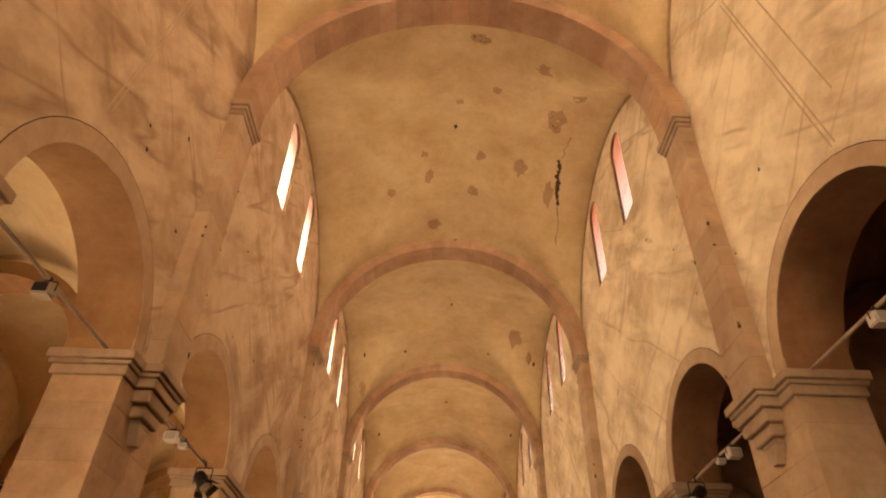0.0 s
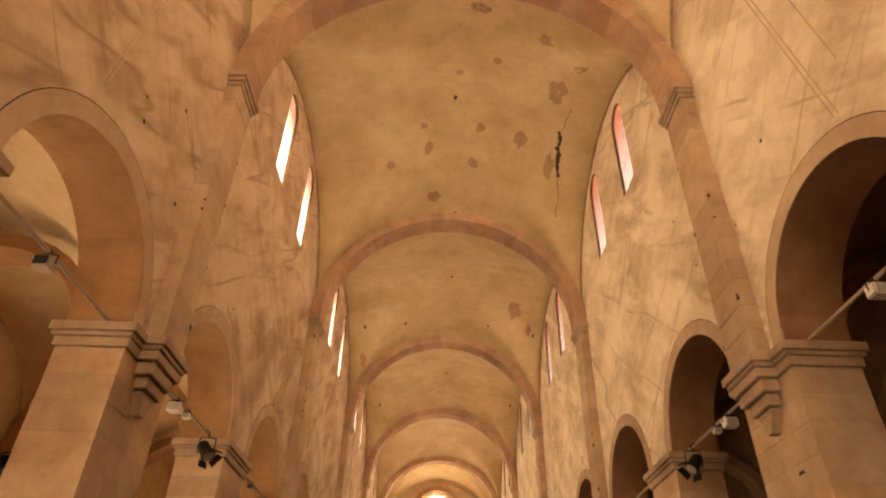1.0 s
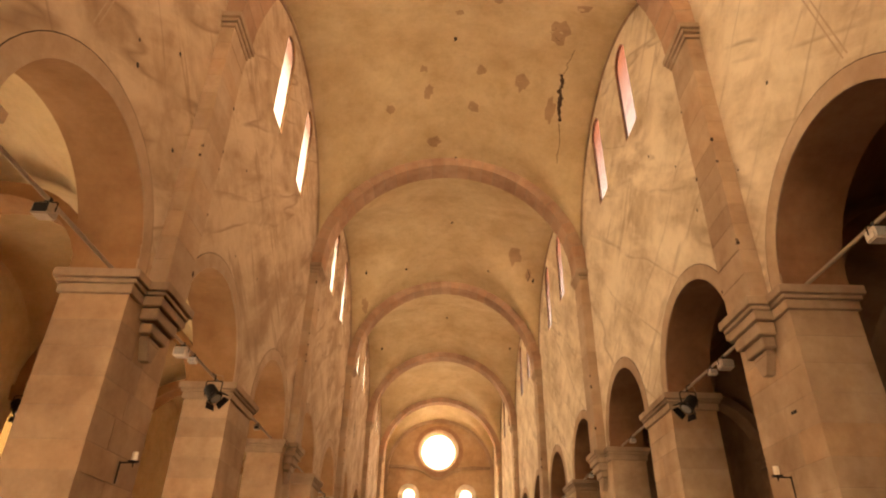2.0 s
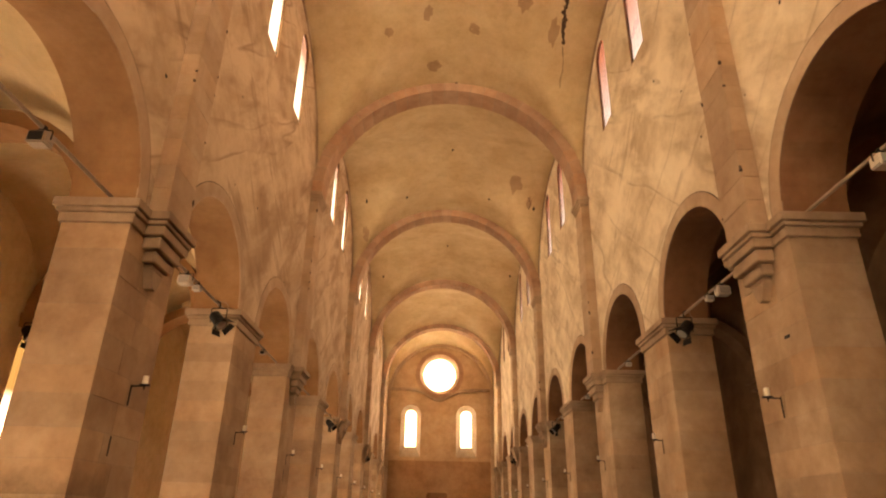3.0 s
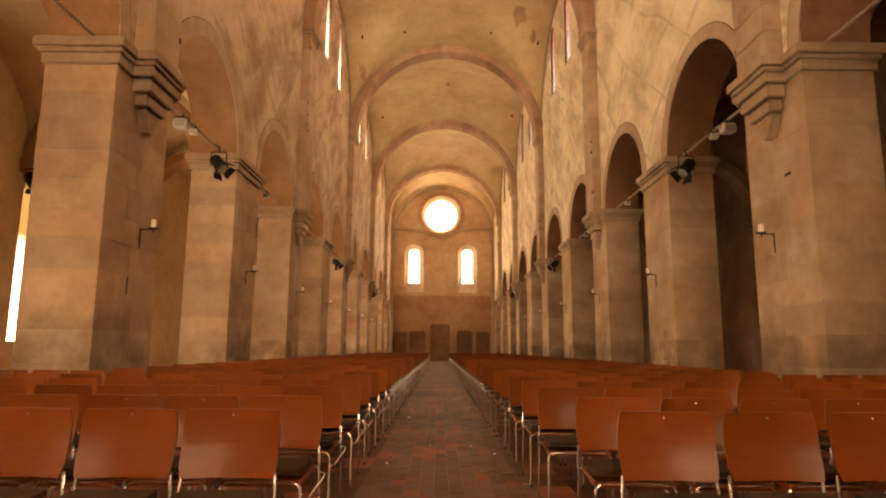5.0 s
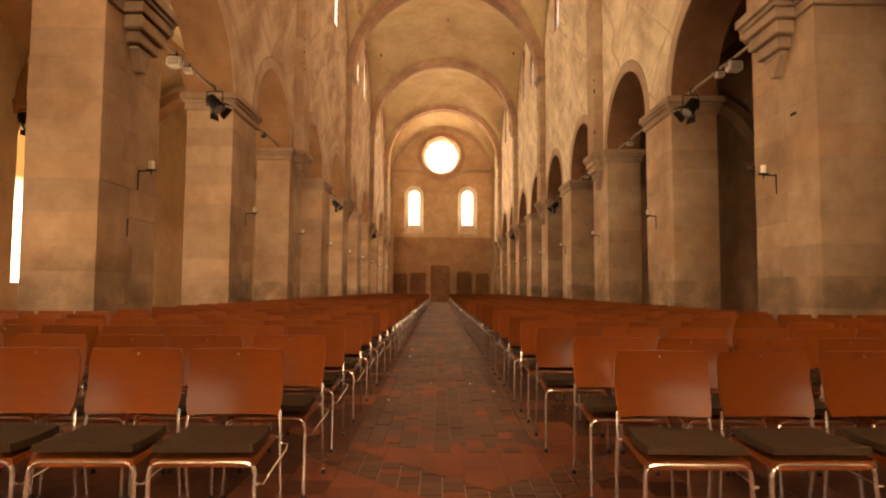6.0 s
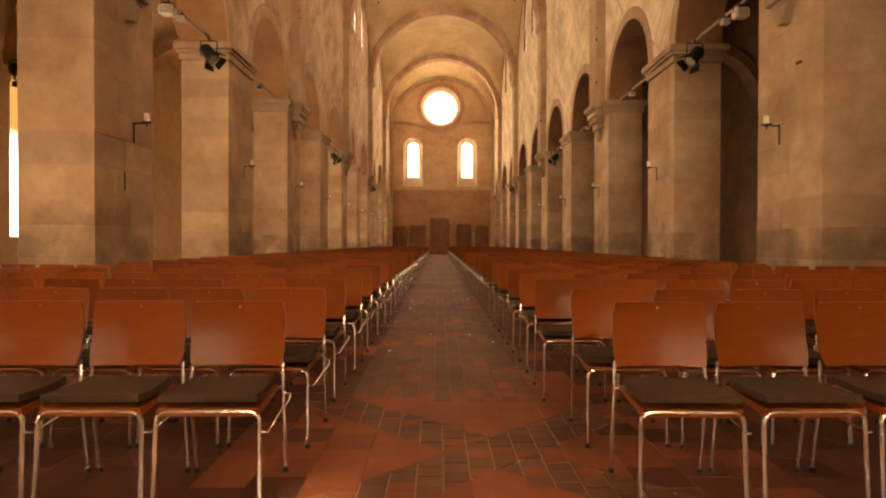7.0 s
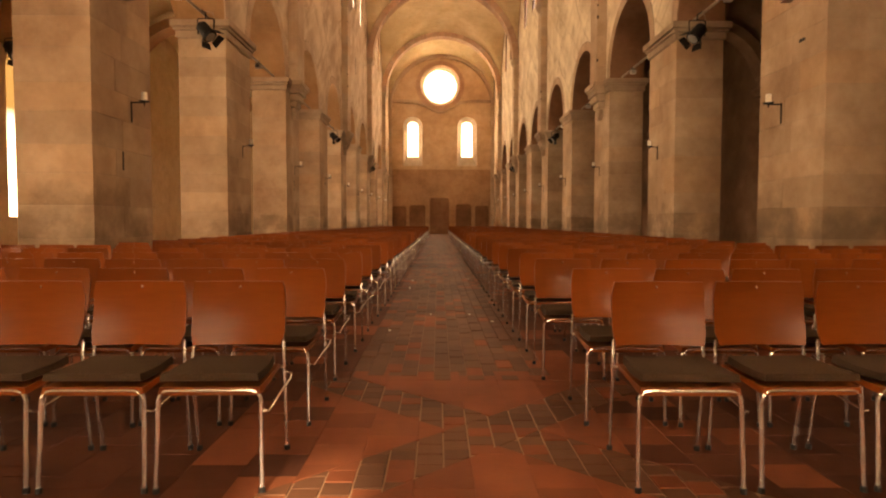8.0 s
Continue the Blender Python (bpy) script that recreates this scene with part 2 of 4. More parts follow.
def add_tube(bm, pts, r, sides=8):
    """A round bar along a line of points."""
    pts = [Vector(p) for p in pts]
    rings = []
    for i, p in enumerate(pts):
        d = (pts[min(i + 1, len(pts) - 1)] - pts[max(i - 1, 0)]).normalized()
        a = d.orthogonal().normalized() if i == 0 else (rings_a - d * rings_a.dot(d)).normalized()
        rings_a = a
        b = d.cross(a)
        rings.append([bm.verts.new(p + r * (math.cos(2 * math.pi * k / sides) * a + math.sin(2 * math.pi * k / sides) * b)) for k in range(sides)])
    for q, w in zip(rings, rings[1:]):
        for k in range(sides):
            bm.faces.new((q[k], q[(k + 1) % sides], w[(k + 1) % sides], w[k]))
    bm.faces.new(rings[0][::-1])
    bm.faces.new(rings[-1])
    return bm


def tube(pts, r, sides=8):
    return add_tube(bmesh.new(), pts, r, sides)


def add_lathe(bm, profile, sides=16, at=(0, 0, 0)):
    rings = [[bm.verts.new((at[0] + r * math.cos(2 * math.pi * k / sides), at[1] + r * math.sin(2 * math.pi * k / sides), at[2] + z)) for k in range(sides)] for r, z in profile]
    for q, w in zip(rings, rings[1:]):
        for k in range(sides):
            bm.faces.new((q[k], q[(k + 1) % sides], w[(k + 1) % sides], w[k]))
    bm.faces.new(rings[0][::-1])
    bm.faces.new(rings[-1])
    return bm


def add_prism(bm, outline, axis, lo, hi):
    """Extrude an outline (two numbers a point) along an axis: 'x' takes (y, z), 'y' takes (x, z)."""
    def at(p, s):
        return (s, p[0], p[1]) if axis == 'x' else ((p[0], s, p[1]) if axis == 'y' else (p[0], p[1], s))
    a = [bm.verts.new(at(p, lo)) for p in outline]
    b = [bm.verts.new(at(p, hi)) for p in outline]
    n = len(outline)
    for i in range(n):
        bm.faces.new((a[i], a[(i + 1) % n], b[(i + 1) % n], b[i]))
    bm.faces.new(a[::-1])
    bm.faces.new(b)
    return bm


# ================= plan =================
XC, HW = 0.28, 4.772                 # middle of the nave, half its clear width
Y0, PITCH = 9.048, 5.206             # first pier ahead of the camera, pier to pier
PH, TH = 0.84, 1.00                  # half length of a pier, thickness of the arcade wall
ZC, ZK = 5.32, 11.41                 # top of the pier imposts, of the pilaster imposts
Y_END, Y_BACK = Y0 + 48.21, -16.0
AISLE = 4.1                          # clear width of the aisles
WALL_TOP = 17.4
FIRST, LAST = -4, 9


def py(i):
    return Y0 + i * PITCH


# ---- floor ----
tagged(part("floor", box(XC - 11.5, XC + 11.5, Y_BACK - 1, Y_END + 1.2, -0.30, -0.008), M_BED), "mortar bed of the church floor", kind="structure")


# ---- arcade walls with their arches and the clerestory windows cut through ----
WIN_HALF, WIN_SILL, WIN_SPRING = 0.50, 12.42, 15.02
WINDOWS = []                          # (y of the middle)
for j in range(FIRST, LAST, 2):
    c = py(j) + PITCH + 0.15
    for dy in (-1.45, 1.66):
        if Y_BACK + 3 < c + dy < Y_END - 1.2:
            WINDOWS.append(c + dy)

R_ARC = PITCH / 2 - PH


def arc_bottom(y):
    """Underside of the arcade wall: arch soffit between piers, flat impost top over them."""
    k = round((y - Y0 - PITCH / 2) / PITCH)
    d = abs(y - (Y0 + PITCH / 2 + k * PITCH))
    return ZC + 0.96 * math.sqrt(max(0.0, R_ARC ** 2 - d * d)) if d < R_ARC else ZC


def arcade_wall(side):
    bm = bmesh.new()
    xi, xo = XC + side * HW, XC + side * (HW + TH)
    ys = {Y_BACK, Y_END}
    for i in range(FIRST - 1, LAST + 2):
        m = py(i) + PITCH / 2
        for k in range(25):
            ys.add(round(m - R_ARC * math.cos(math.pi * k / 24), 5))
        ys.add(py(i))
    for w in WINDOWS:
        for k in range(13):
            ys.add(round(w - WIN_HALF * math.cos(math.pi * k / 12), 5))
    ys = sorted(y for y in ys if Y_BACK <= y <= Y_END)
    for a, b in zip(ys, ys[1:]):
        if b - a < 1e-4:
            continue
        m = (a + b) / 2
        spans = [((arc_bottom(a), arc_bottom(b)), (9.0, 9.0))]
        if abs(m - Y0 - PITCH / 2 - PITCH * round((m - Y0 - PITCH / 2) / PITCH)) >= R_ARC:
            spans = [((ZC, ZC), (9.0, 9.0))]
        w = next((w for w in WINDOWS if abs(m - w) < WIN_HALF), None)
        if w is None:
            spans.append(((9.0, 9.0), (WALL_TOP, WALL_TOP)))
        else:
            top = [WIN_SPRING + math.sqrt(max(0, WIN_HALF ** 2 - (y - w) ** 2)) for y in (a, b)]
            spans += [((9.0, 9.0), (WIN_SILL, WIN_SILL)), (tuple(top), (WALL_TOP, WALL_TOP))]
        for (la, lb), (ha, hb) in spans:
            add_prism(bm, [(a, la), (b, lb), (b, hb), (a, ha)], 'x', xi, xo)
    bmesh.ops.remove_doubles(bm, verts=bm.verts, dist=1e-4)
    bmesh.ops.recalc_face_normals(bm, faces=bm.faces)
    # faces turned off the nave get the soffit stone with shade in its colour
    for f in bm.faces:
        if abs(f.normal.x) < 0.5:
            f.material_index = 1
    return bm


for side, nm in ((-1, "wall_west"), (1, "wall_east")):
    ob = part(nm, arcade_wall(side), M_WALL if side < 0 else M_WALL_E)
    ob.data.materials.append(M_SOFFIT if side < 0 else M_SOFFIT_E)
    tagged(ob, "tall lime-plastered nave wall with round arches and streaked patches", kind="structure")


def arch_ring(bm, half, spring, thick, x0, x1, y, n=20):
    """A flat ring of stone round an arch."""
    for k in range(n):
        a0, a1 = math.pi * k / n, math.pi * (k + 1) / n
        pts = [(y - q * math.cos(a), spring + 0.96 * q * math.sin(a)) for q, a in ((half, a0), (half + thick, a0), (half + thick, a1), (half, a1))]
        add_prism(bm, pts, 'x', x0, x1)
    return bm


# ---- vaults ----
def vault_z(u, v, rise_u, rise_v, dome):
    a = rise_u * math.sqrt(max(0, 1 - u * u))
    b = rise_v * math.sqrt(max(0, 1 - v * v))
    k = 0.10 + 0.6 * max(0, 1 - max(abs(u), abs(v))) ** 1.5
    h = max(0, k - abs(a - b)) / k
    return max(a, b) + h * h * k * 0.25 + dome * (1 - u * u) * (1 - v * v)


def vault(bm, xc, hx, ya, yb, z, rise_u, rise_v, dome, n=36):
    yc, hy = (ya + yb) / 2, (yb - ya) / 2
    t = [-math.cos(math.pi * k / n) for k in range(n + 1)]
    g = [[bm.verts.new((xc + hx * u, yc + hy * v, z + vault_z(u, v, rise_u, rise_v, dome))) for v in t] for u in t]
    for i in range(n):
        for k in range(n):
            bm.faces.new((g[i][k], g[i + 1][k], g[i + 1][k + 1], g[i][k + 1]))


bm = bmesh.new()
for j in range(FIRST, LAST + 1, 2):
    vault(bm, XC, HW + 0.02, py(j), min(py(j + 2), Y_END), ZK + 0.1, 4.55, 4.6, 0.75)
vault(bm, XC, HW + 0.02, Y_BACK, py(FIRST), ZK + 0.1, 4.55, 4.6, 0.75)
tagged(part("ceiling", bm, M_VAULT, smooth=True), "plastered groin vaults of the nave, cracked and spotted", kind="structure")

# ---- end walls ----
ROSE_Z, ROSE_R = 13.47, 1.46
LANCETS = ((-2.34, 7.10, 9.76, 0.48), (2.60, 7.10, 9.76, 0.48))   # middle x, sill, spring, half width


def end_wall(y0, y1, rose, lancets):
    bm = bmesh.new()
    xs = {XC - HW - TH, XC + HW + TH}
    if rose:
        for k in range(41):
            xs.add(round(0.16 - rose[1] * math.cos(math.pi * k / 40), 5))
    for x, s, z, h in lancets:
        for k in range(17):
            xs.add(round(x - h * math.cos(math.pi * k / 16), 5))
    xs = sorted(xs)
    for a, b in zip(xs, xs[1:]):
        m = (a + b) / 2
        cuts = []
        for x, s, z, h in lancets:
            if abs(m - x) < h:
                cuts.append(((s, s), tuple(z + math.sqrt(max(0, h * h - (q - x) ** 2)) for q in (a, b))))
        if rose and abs(m - 0.16) < rose[1]:
            d = [math.sqrt(max(0, rose[1] ** 2 - (q - 0.16) ** 2)) for q in (a, b)]
            cuts.append((tuple(rose[0] - q for q in d), tuple(rose[0] + q for q in d)))
        low = (0.0, 0.0)
        for lo, hi in cuts + [((WALL_TOP + 0.6,) * 2, None)]:
            add_prism(bm, [(a, low[0]), (b, low[1]), (b, lo[1]), (a, lo[0])], 'y', y0, y1)
            low = hi
    bmesh.ops.remove_doubles(bm, verts=bm.verts, dist=1e-4)
    return bm


FACE = tuple((x, s - 0.9, z, h + 0.42) for x, s, z, h in LANCETS)
tagged(part("wall_south", end_wall(Y_END, Y_END + 1.1, (ROSE_Z, ROSE_R + 0.34), FACE), M_END), "ochre end wall with a round window over two lancets", kind="structure")
CHOIR = ((-3.05, 5.5, 10.6, 0.95), (0.34, 5.5, 11.6, 0.95), (3.61, 5.5, 10.6, 0.95))   # middle x, sill, spring, half width
# added unseen opening that shapes the sun into a patch on the floor
SUN_SLIT = (-1.24, 7.9, 9.03, 0.24)
tagged(part("wall_north", end_wall(Y_BACK - 1.1, Y_BACK, None, CHOIR + (SUN_SLIT,)), M_END), "plain choir wall with three tall windows", kind="structure")

# ---- aisle outer walls and vaults ----
AISLE_WIN = [py(i) + 0.45 for i in range(-3, LAST + 1)]
AW_HALF, AW_SILL, AW_SPRING = 0.62, 1.2, 4.5


def aisle_wall(side):
    bm = bmesh.new()
    xi = XC + side * (HW + TH + AISLE)
    xo = xi + side * 0.8
    ys = {Y_BACK, Y_END + 1.1}
    for w in AISLE_WIN:
        for k in range(13):
            ys.add(round(w - AW_HALF * math.cos(math.pi * k / 12), 5))
    ys = sorted(ys)
    for a, b in zip(ys, ys[1:]):
        m = (a + b) / 2
        w = next((w for w in AISLE_WIN if abs(m - w) < AW_HALF and side < 0), None)
        if w is None:
            add_prism(bm, [(a, 0), (b, 0), (b, 9), (a, 9)], 'x', xi, xo)
        else:
            top = [AW_SPRING + math.sqrt(max(0, AW_HALF ** 2 - (y - w) ** 2)) for y in (a, b)]
            add_prism(bm, [(a, 0), (b, 0), (b, AW_SILL), (a, AW_SILL)], 'x', xi, xo)
            add_prism(bm, [(a, top[0]), (b, top[1]), (b, 9), (a, 9)], 'x', xi, xo)
    bmesh.ops.remove_doubles(bm, verts=bm.verts, dist=1e-4)
    return bm


# walls, vaults and arches of the east aisle are coloured dark for shade
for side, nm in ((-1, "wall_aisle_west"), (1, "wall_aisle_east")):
    tagged(part(nm, aisle_wall(side), M_WALL2 if side < 0 else M_AISLE_E), "plastered outer wall of the side aisle" if side < 0 else "outer wall of the east side aisle, shade put into its colour", kind="structure")
    bm = bmesh.new()
    xm = XC + side * (HW + TH + AISLE / 2)
    for i in range(FIRST, LAST):
        vault(bm, xm, AISLE / 2 + 0.02, py(i), py(i + 1), 5.35, 2.3, 2.2, 0.35, 20)
    vault(bm, xm, AISLE / 2 + 0.02, Y_BACK, py(FIRST), 5.35, 2.3, 2.2, 0.35, 20)
    vault(bm, xm, AISLE / 2 + 0.02, py(LAST), Y_END + 1.1, 5.35, 2.3, 2.2, 0.35, 20)
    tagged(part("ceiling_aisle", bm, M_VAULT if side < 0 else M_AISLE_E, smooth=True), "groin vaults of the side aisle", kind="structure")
    for i in range(-3, LAST + 1):
        bm = bmesh.new()
        n, half = 18, AISLE / 2
        for k in range(n):
            a0, a1 = math.pi * k / n, math.pi * (k + 1) / n
            add_prism(bm, [(xm - r * math.cos(a), 5.32 + 0.95 * r * math.sin(a)) for r, a in ((half - 0.26, a0), (half + 0.02, a0), (half + 0.02, a1), (half - 0.26, a1))], 'y', py(i) - 0.32, py(i) + 0.32)
        xo = XC + side * (HW + TH + AISLE)
        for c, d in ((-0.32, -0.22), (-0.22, -0.12), (-0.12, 0.0)):
            p = 0.26 + (d + 0.32) * 0.3
            a, b = sorted((xo, xo - side * p))
            add_box(bm, a, b, py(i) - 0.34 - (d + 0.32) * 0.2, py(i) + 0.34 + (d + 0.32) * 0.2, 5.32 + c, 5.32 + d)
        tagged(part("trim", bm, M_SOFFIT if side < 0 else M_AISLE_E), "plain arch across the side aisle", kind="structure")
    for y0, y1 in ((Y_END, Y_END + 1.1), (Y_BACK - 1.1, Y_BACK)):
        a, b = sorted((XC + side * (HW + TH), XC + side * (HW + TH + AISLE + 0.8)))
        tagged(part("wall_aisle_end", box(a, b, y0, y1, 0, 9), M_WALL2), "plain end wall of the side aisle", kind="structure")


# ---- windows ----
def window_outline(half, sill, spring, n=14):
    return [(-half, sill), (half, sill)] + [(half * math.cos(math.pi * k / n), spring + half * math.sin(math.pi * k / n)) for k in range(n + 1)]


def side_window(number, side, x, y, half, sill, spring, depth, sky_mat, glass, label):
    w = thing("window_%d" % number, (x, y, 0), label, kind="structure")
    bm = bmesh.new()
    a, b = sorted((side * depth, side * (depth + 0.012)))
    add_prism(bm, window_outline(half, sill, spring), 'x', a, b)
    pane = part("pane", bm, glass, w)
    pane.visible_shadow = False
    bm = bmesh.new()
    a, b = sorted((side * (depth + 0.05), side * (depth + 0.06)))
    add_prism(bm, window_outline(half, sill, spring), 'x', a, b)
    part("sky_backdrop", bm, sky_mat, w, "bright daylight outside")
    return w


number = 1
for side, g in ((-1, G_CLERE_W), (1, G_CLERE_E)):
    for y in WINDOWS:
        side_window(number, side, XC + side * HW, y, WIN_HALF, WIN_SILL, WIN_SPRING, 0.045, g, M_WEST_GLASS if side < 0 else M_EAST_GLASS, "tall narrow round-headed clerestory window, bright with daylight")
        number += 1
    for y in AISLE_WIN if side < 0 else []:
        side_window(number, side, XC + side * (HW + TH + AISLE), y, AW_HALF, AW_SILL, AW_SPRING, 0.2, G_AISLE, M_AMBER_GLASS, "tall round-headed aisle window, dazzling, amber towards its head")
        number += 1


def end_window(x, outline, y, sky_mat, label, out):
    global number
    w = thing("window_%d" % number, (x, y, 0), label, kind="structure")
    number += 1
    pane = part("pane", add_prism(bmesh.new(), outline, 'y', out * 0.5, out * 0.512), M_GLASS, w)
    pane.visible_shadow = False
    if sky_mat:
        part("sky_backdrop", add_prism(bmesh.new(), outline, 'y', out * 0.56, out * 0.57), sky_mat, w, "bright daylight outside")
    return w


def ring_pts(r, z, n=48):
    return [(r * math.cos(2 * math.pi * k / n), z + r * math.sin(2 * math.pi * k / n)) for k in range(n)]


def splay(bm, outer, inner, y0, y1):
    """The slanting reveal between an opening's face and its glass."""
    a = [bm.verts.new((p[0], y0, p[1])) for p in outer]
    b = [bm.verts.new((p[0], y1, p[1])) for p in inner]
    for i in range(len(a)):
        k = (i + 1) % len(a)
        bm.faces.new((a[i], a[k], b[k], b[i]))
    return bm


bm = splay(bmesh.new(), ring_pts(ROSE_R + 0.34, ROSE_Z), ring_pts(ROSE_R + 0.16, ROSE_Z), 0.003, 0.16)
splay(bm, ring_pts(ROSE_R + 0.16, ROSE_Z), ring_pts(ROSE_R + 0.13, ROSE_Z), 0.16, 0.30)
splay(bm, ring_pts(ROSE_R + 0.13, ROSE_Z), ring_pts(ROSE_R - 0.01, ROSE_Z), 0.30, 0.55)
ob = tagged(part("trim", bm, M_MOULD), "stepped stone reveal of the round window", kind="structure")
ob.location = (0.16, Y_END, 0)
bm = bmesh.new()
for r0, r1, p in ((ROSE_R + 0.34, ROSE_R + 0.52, 0.10), (ROSE_R + 0.52, ROSE_R + 0.74, 0.05)):
    n = 48
    for k in range(n):
        add_prism(bm, [(r * math.cos(a), ROSE_Z + r * math.sin(a)) for r, a in ((r0, 2 * math.pi * k / n), (r1, 2 * math.pi * k / n), (r1, 2 * math.pi * (k + 1) / n), (r0, 2 * math.pi * (k + 1) / n))], 'y', -p, 0.0)
ob = tagged(part("trim", bm, M_ARCH), "ring moulding round the round window", kind="structure")
ob.location = (0.16, Y_END, 0)
for x, s, z, h in LANCETS:
    bm = splay(bmesh.new(), window_outline(h + 0.42, s - 0.9, z), window_outline(h - 0.01, s, z), 0.003, 0.5)
    ob = tagged(part("trim", bm, M_PALE), "splayed pale reveal of a lancet", kind="structure")
    ob.location = (x, Y_END, 0)
# string course that dips under the round window
bm = bmesh.new()
xs = [XC - HW + 0.02 + (2 * HW - 0.04) * k / 60 for k in range(61)]
zz = [12.05 - 0.95 * math.exp(-((x - 0.16) / 1.35) ** 2) for x in xs]
for a, b, c, d in zip(xs, xs[1:], zz, zz[1:]):
    add_prism(bm, [(a, c - 0.12), (b, d - 0.12), (b, d + 0.12), (a, c + 0.12)], 'y', Y_END - 0.16, Y_END)
tagged(part("trim", bm, M_MOULD), "string course dipping under the round window", kind="structure")
# darker plaster over the lower part of the end wall
tagged(part("trim", box(XC - 4.47, XC + 4.47, Y_END - 0.035, Y_END, 0, 5.9, 0.01), M_DADO), "darker reddish plaster on the foot of the end wall", kind="structure")
# wall arch and corner shafts of the end wall
bm = bmesh.new()
for k in range(40):
    a0, a1 = math.pi * k / 40, math.pi * (k + 1) / 40
    add_prism(bm, [(XC - r * math.cos(a), ZK + r * math.sin(a)) for r, a in ((4.52, a0), (4.78, a0), (4.78, a1), (4.52, a1))], 'y', Y_END - 0.32, Y_END)
for sx in (-1, 1):
    a, b = sorted((XC + sx * 4.48, XC + sx * (HW - 0.01)))
    add_box(bm, a, b, Y_END - 0.32, Y_END, 0, ZK - 0.16)
    a, b = sorted((XC + sx * 4.40, XC + sx * (HW - 0.005)))
    add_box(bm, a, b, Y_END - 0.38, Y_END, ZK - 0.16, ZK)
tagged(part("trim", bm, M_BLOCK), "wall arch on corner shafts against the end wall", kind="structure")
end_window(0.16, [(ROSE_R * math.cos(2 * math.pi * k / 48), ROSE_Z + ROSE_R * math.sin(2 * math.pi * k / 48)) for k in range(48)], Y_END, G_END, "large round window, blazing with daylight", 1)
for x, s, z, h in LANCETS:
    end_window(x, window_outline(h, s, z), Y_END, G_END, "round-headed lancet window, blazing with daylight", 1)
for x, s, z, h in CHOIR:
    end_window(x, window_outline(h, s, z), Y_BACK, G_CHOIR, "tall choir window, bright with daylight", -1)
end_window(SUN_SLIT[0], window_outline(SUN_SLIT[3], SUN_SLIT[1], SUN_SLIT[2]), Y_BACK, None, "small added opening, out of view, that shapes the sun patch", -1)

# ---- rings of stone round the arcade arches ----
RING = 0.29
for side in (-1, 1):
    for i in range(-2, LAST):
        x0, x1 = sorted((XC + side * (HW - 0.006), XC + side * (HW + 0.02)))
        tagged(part("trim", arch_ring(bmesh.new(), R_ARC, ZC, RING, x0, x1, py(i) + PITCH / 2, 24), M_BLOCK), "smooth stone ring round an arcade arch", kind="structure")
        x0, x1 = sorted((XC + side * (HW - 0.003), XC + side * (HW + 0.02)))
        tagged(part("trim", arch_ring(bmesh.new(), R_ARC + RING + 0.002, ZC, 0.014, x0, x1, py(i) + PITCH / 2, 24), M_CRACK), "dark open joint round the arch ring", kind="structure")


# ---- transverse arches of red sandstone, stone by stone ----
AW, AR0, AR1 = 0.42, 4.42, 4.82
NV = 29


def voussoir_mesh(k, n):
    g = 0.0022
    a0, a1 = math.pi * k / n + g, math.pi * (k + 1) / n - g
    bm = bmesh.new()
    pts = [(-r * math.cos(a), r * math.sin(a)) for r, a in ((AR0, a0), (AR1, a0), (AR1, a1), (AR0, a1))]
    add_prism(bm, pts, 'y', -AW, AW)
    bmesh.ops.bevel(bm, geom=bm.edges[:], offset=0.008, segments=1, affect='EDGES')
    return mesh_from("voussoir", bm, M_ARCH)


VOUSSOIRS = [voussoir_mesh(k, NV) for k in range(NV)]
for i in range(-2, LAST, 2):
    arch = thing("transverse_arch", (XC, py(i), ZK), "round transverse arch of reddish sandstone blocks", "arch", "arches across the nave", kind="structure")
    bm = bmesh.new()
    for k in range(NV * 2):
        a0, a1 = math.pi * k / NV / 2, math.pi * (k + 1) / NV / 2
        add_prism(bm, [(-r * math.cos(a), r * math.sin(a)) for r, a in ((AR0 + 0.008, a0), (AR1, a0), (AR1, a1), (AR0 + 0.008, a1))], 'y', -AW + 0.008, AW - 0.008)
    part("mortar_core", bm, M_MORTAR, arch)
    for k in range(NV):
        part("voussoir", VOUSSOIRS[k], None, arch)

# ---- piers and pilasters ----
COURSE = [0.0, 0.46, 0.86, 1.30, 1.72, 2.10, 2.52, 2.90, 3.34, 3.74, 4.16, 4.56, 4.96]
random.seed(5)


def block_mesh(name, sx, sy, sz, material, bevel=0.005):
    bm = box(-sx / 2, sx / 2, -sy / 2, sy / 2, 0, sz)
    bmesh.ops.bevel(bm, geom=bm.edges[:], offset=bevel, segments=1, affect='EDGES')
    return mesh_from(name, bm, material)


PIER_BLOCKS = []
for c in range(len(COURSE) - 1):
    h = COURSE[c + 1] - COURSE[c] - 0.002
    cut = (0.58, 0.36, 0.47)[c % 3] * 2 * PH
    PIER_BLOCKS.append((COURSE[c], [(-PH + cut / 2, block_mesh("stone", TH, cut - 0.002, h, M_PIER)), (cut / 2, block_mesh("stone", TH, 2 * PH - cut - 0.002, h, M_PIER))]))


def impost(bm, x0, x1, y0, y1, ztop, steps):
    for lo, hi, p in steps:
        add_box(bm, x0 - p, x1 + p, y0 - p, y1 + p, ztop + lo, ztop + hi, 0.012)
    return bm


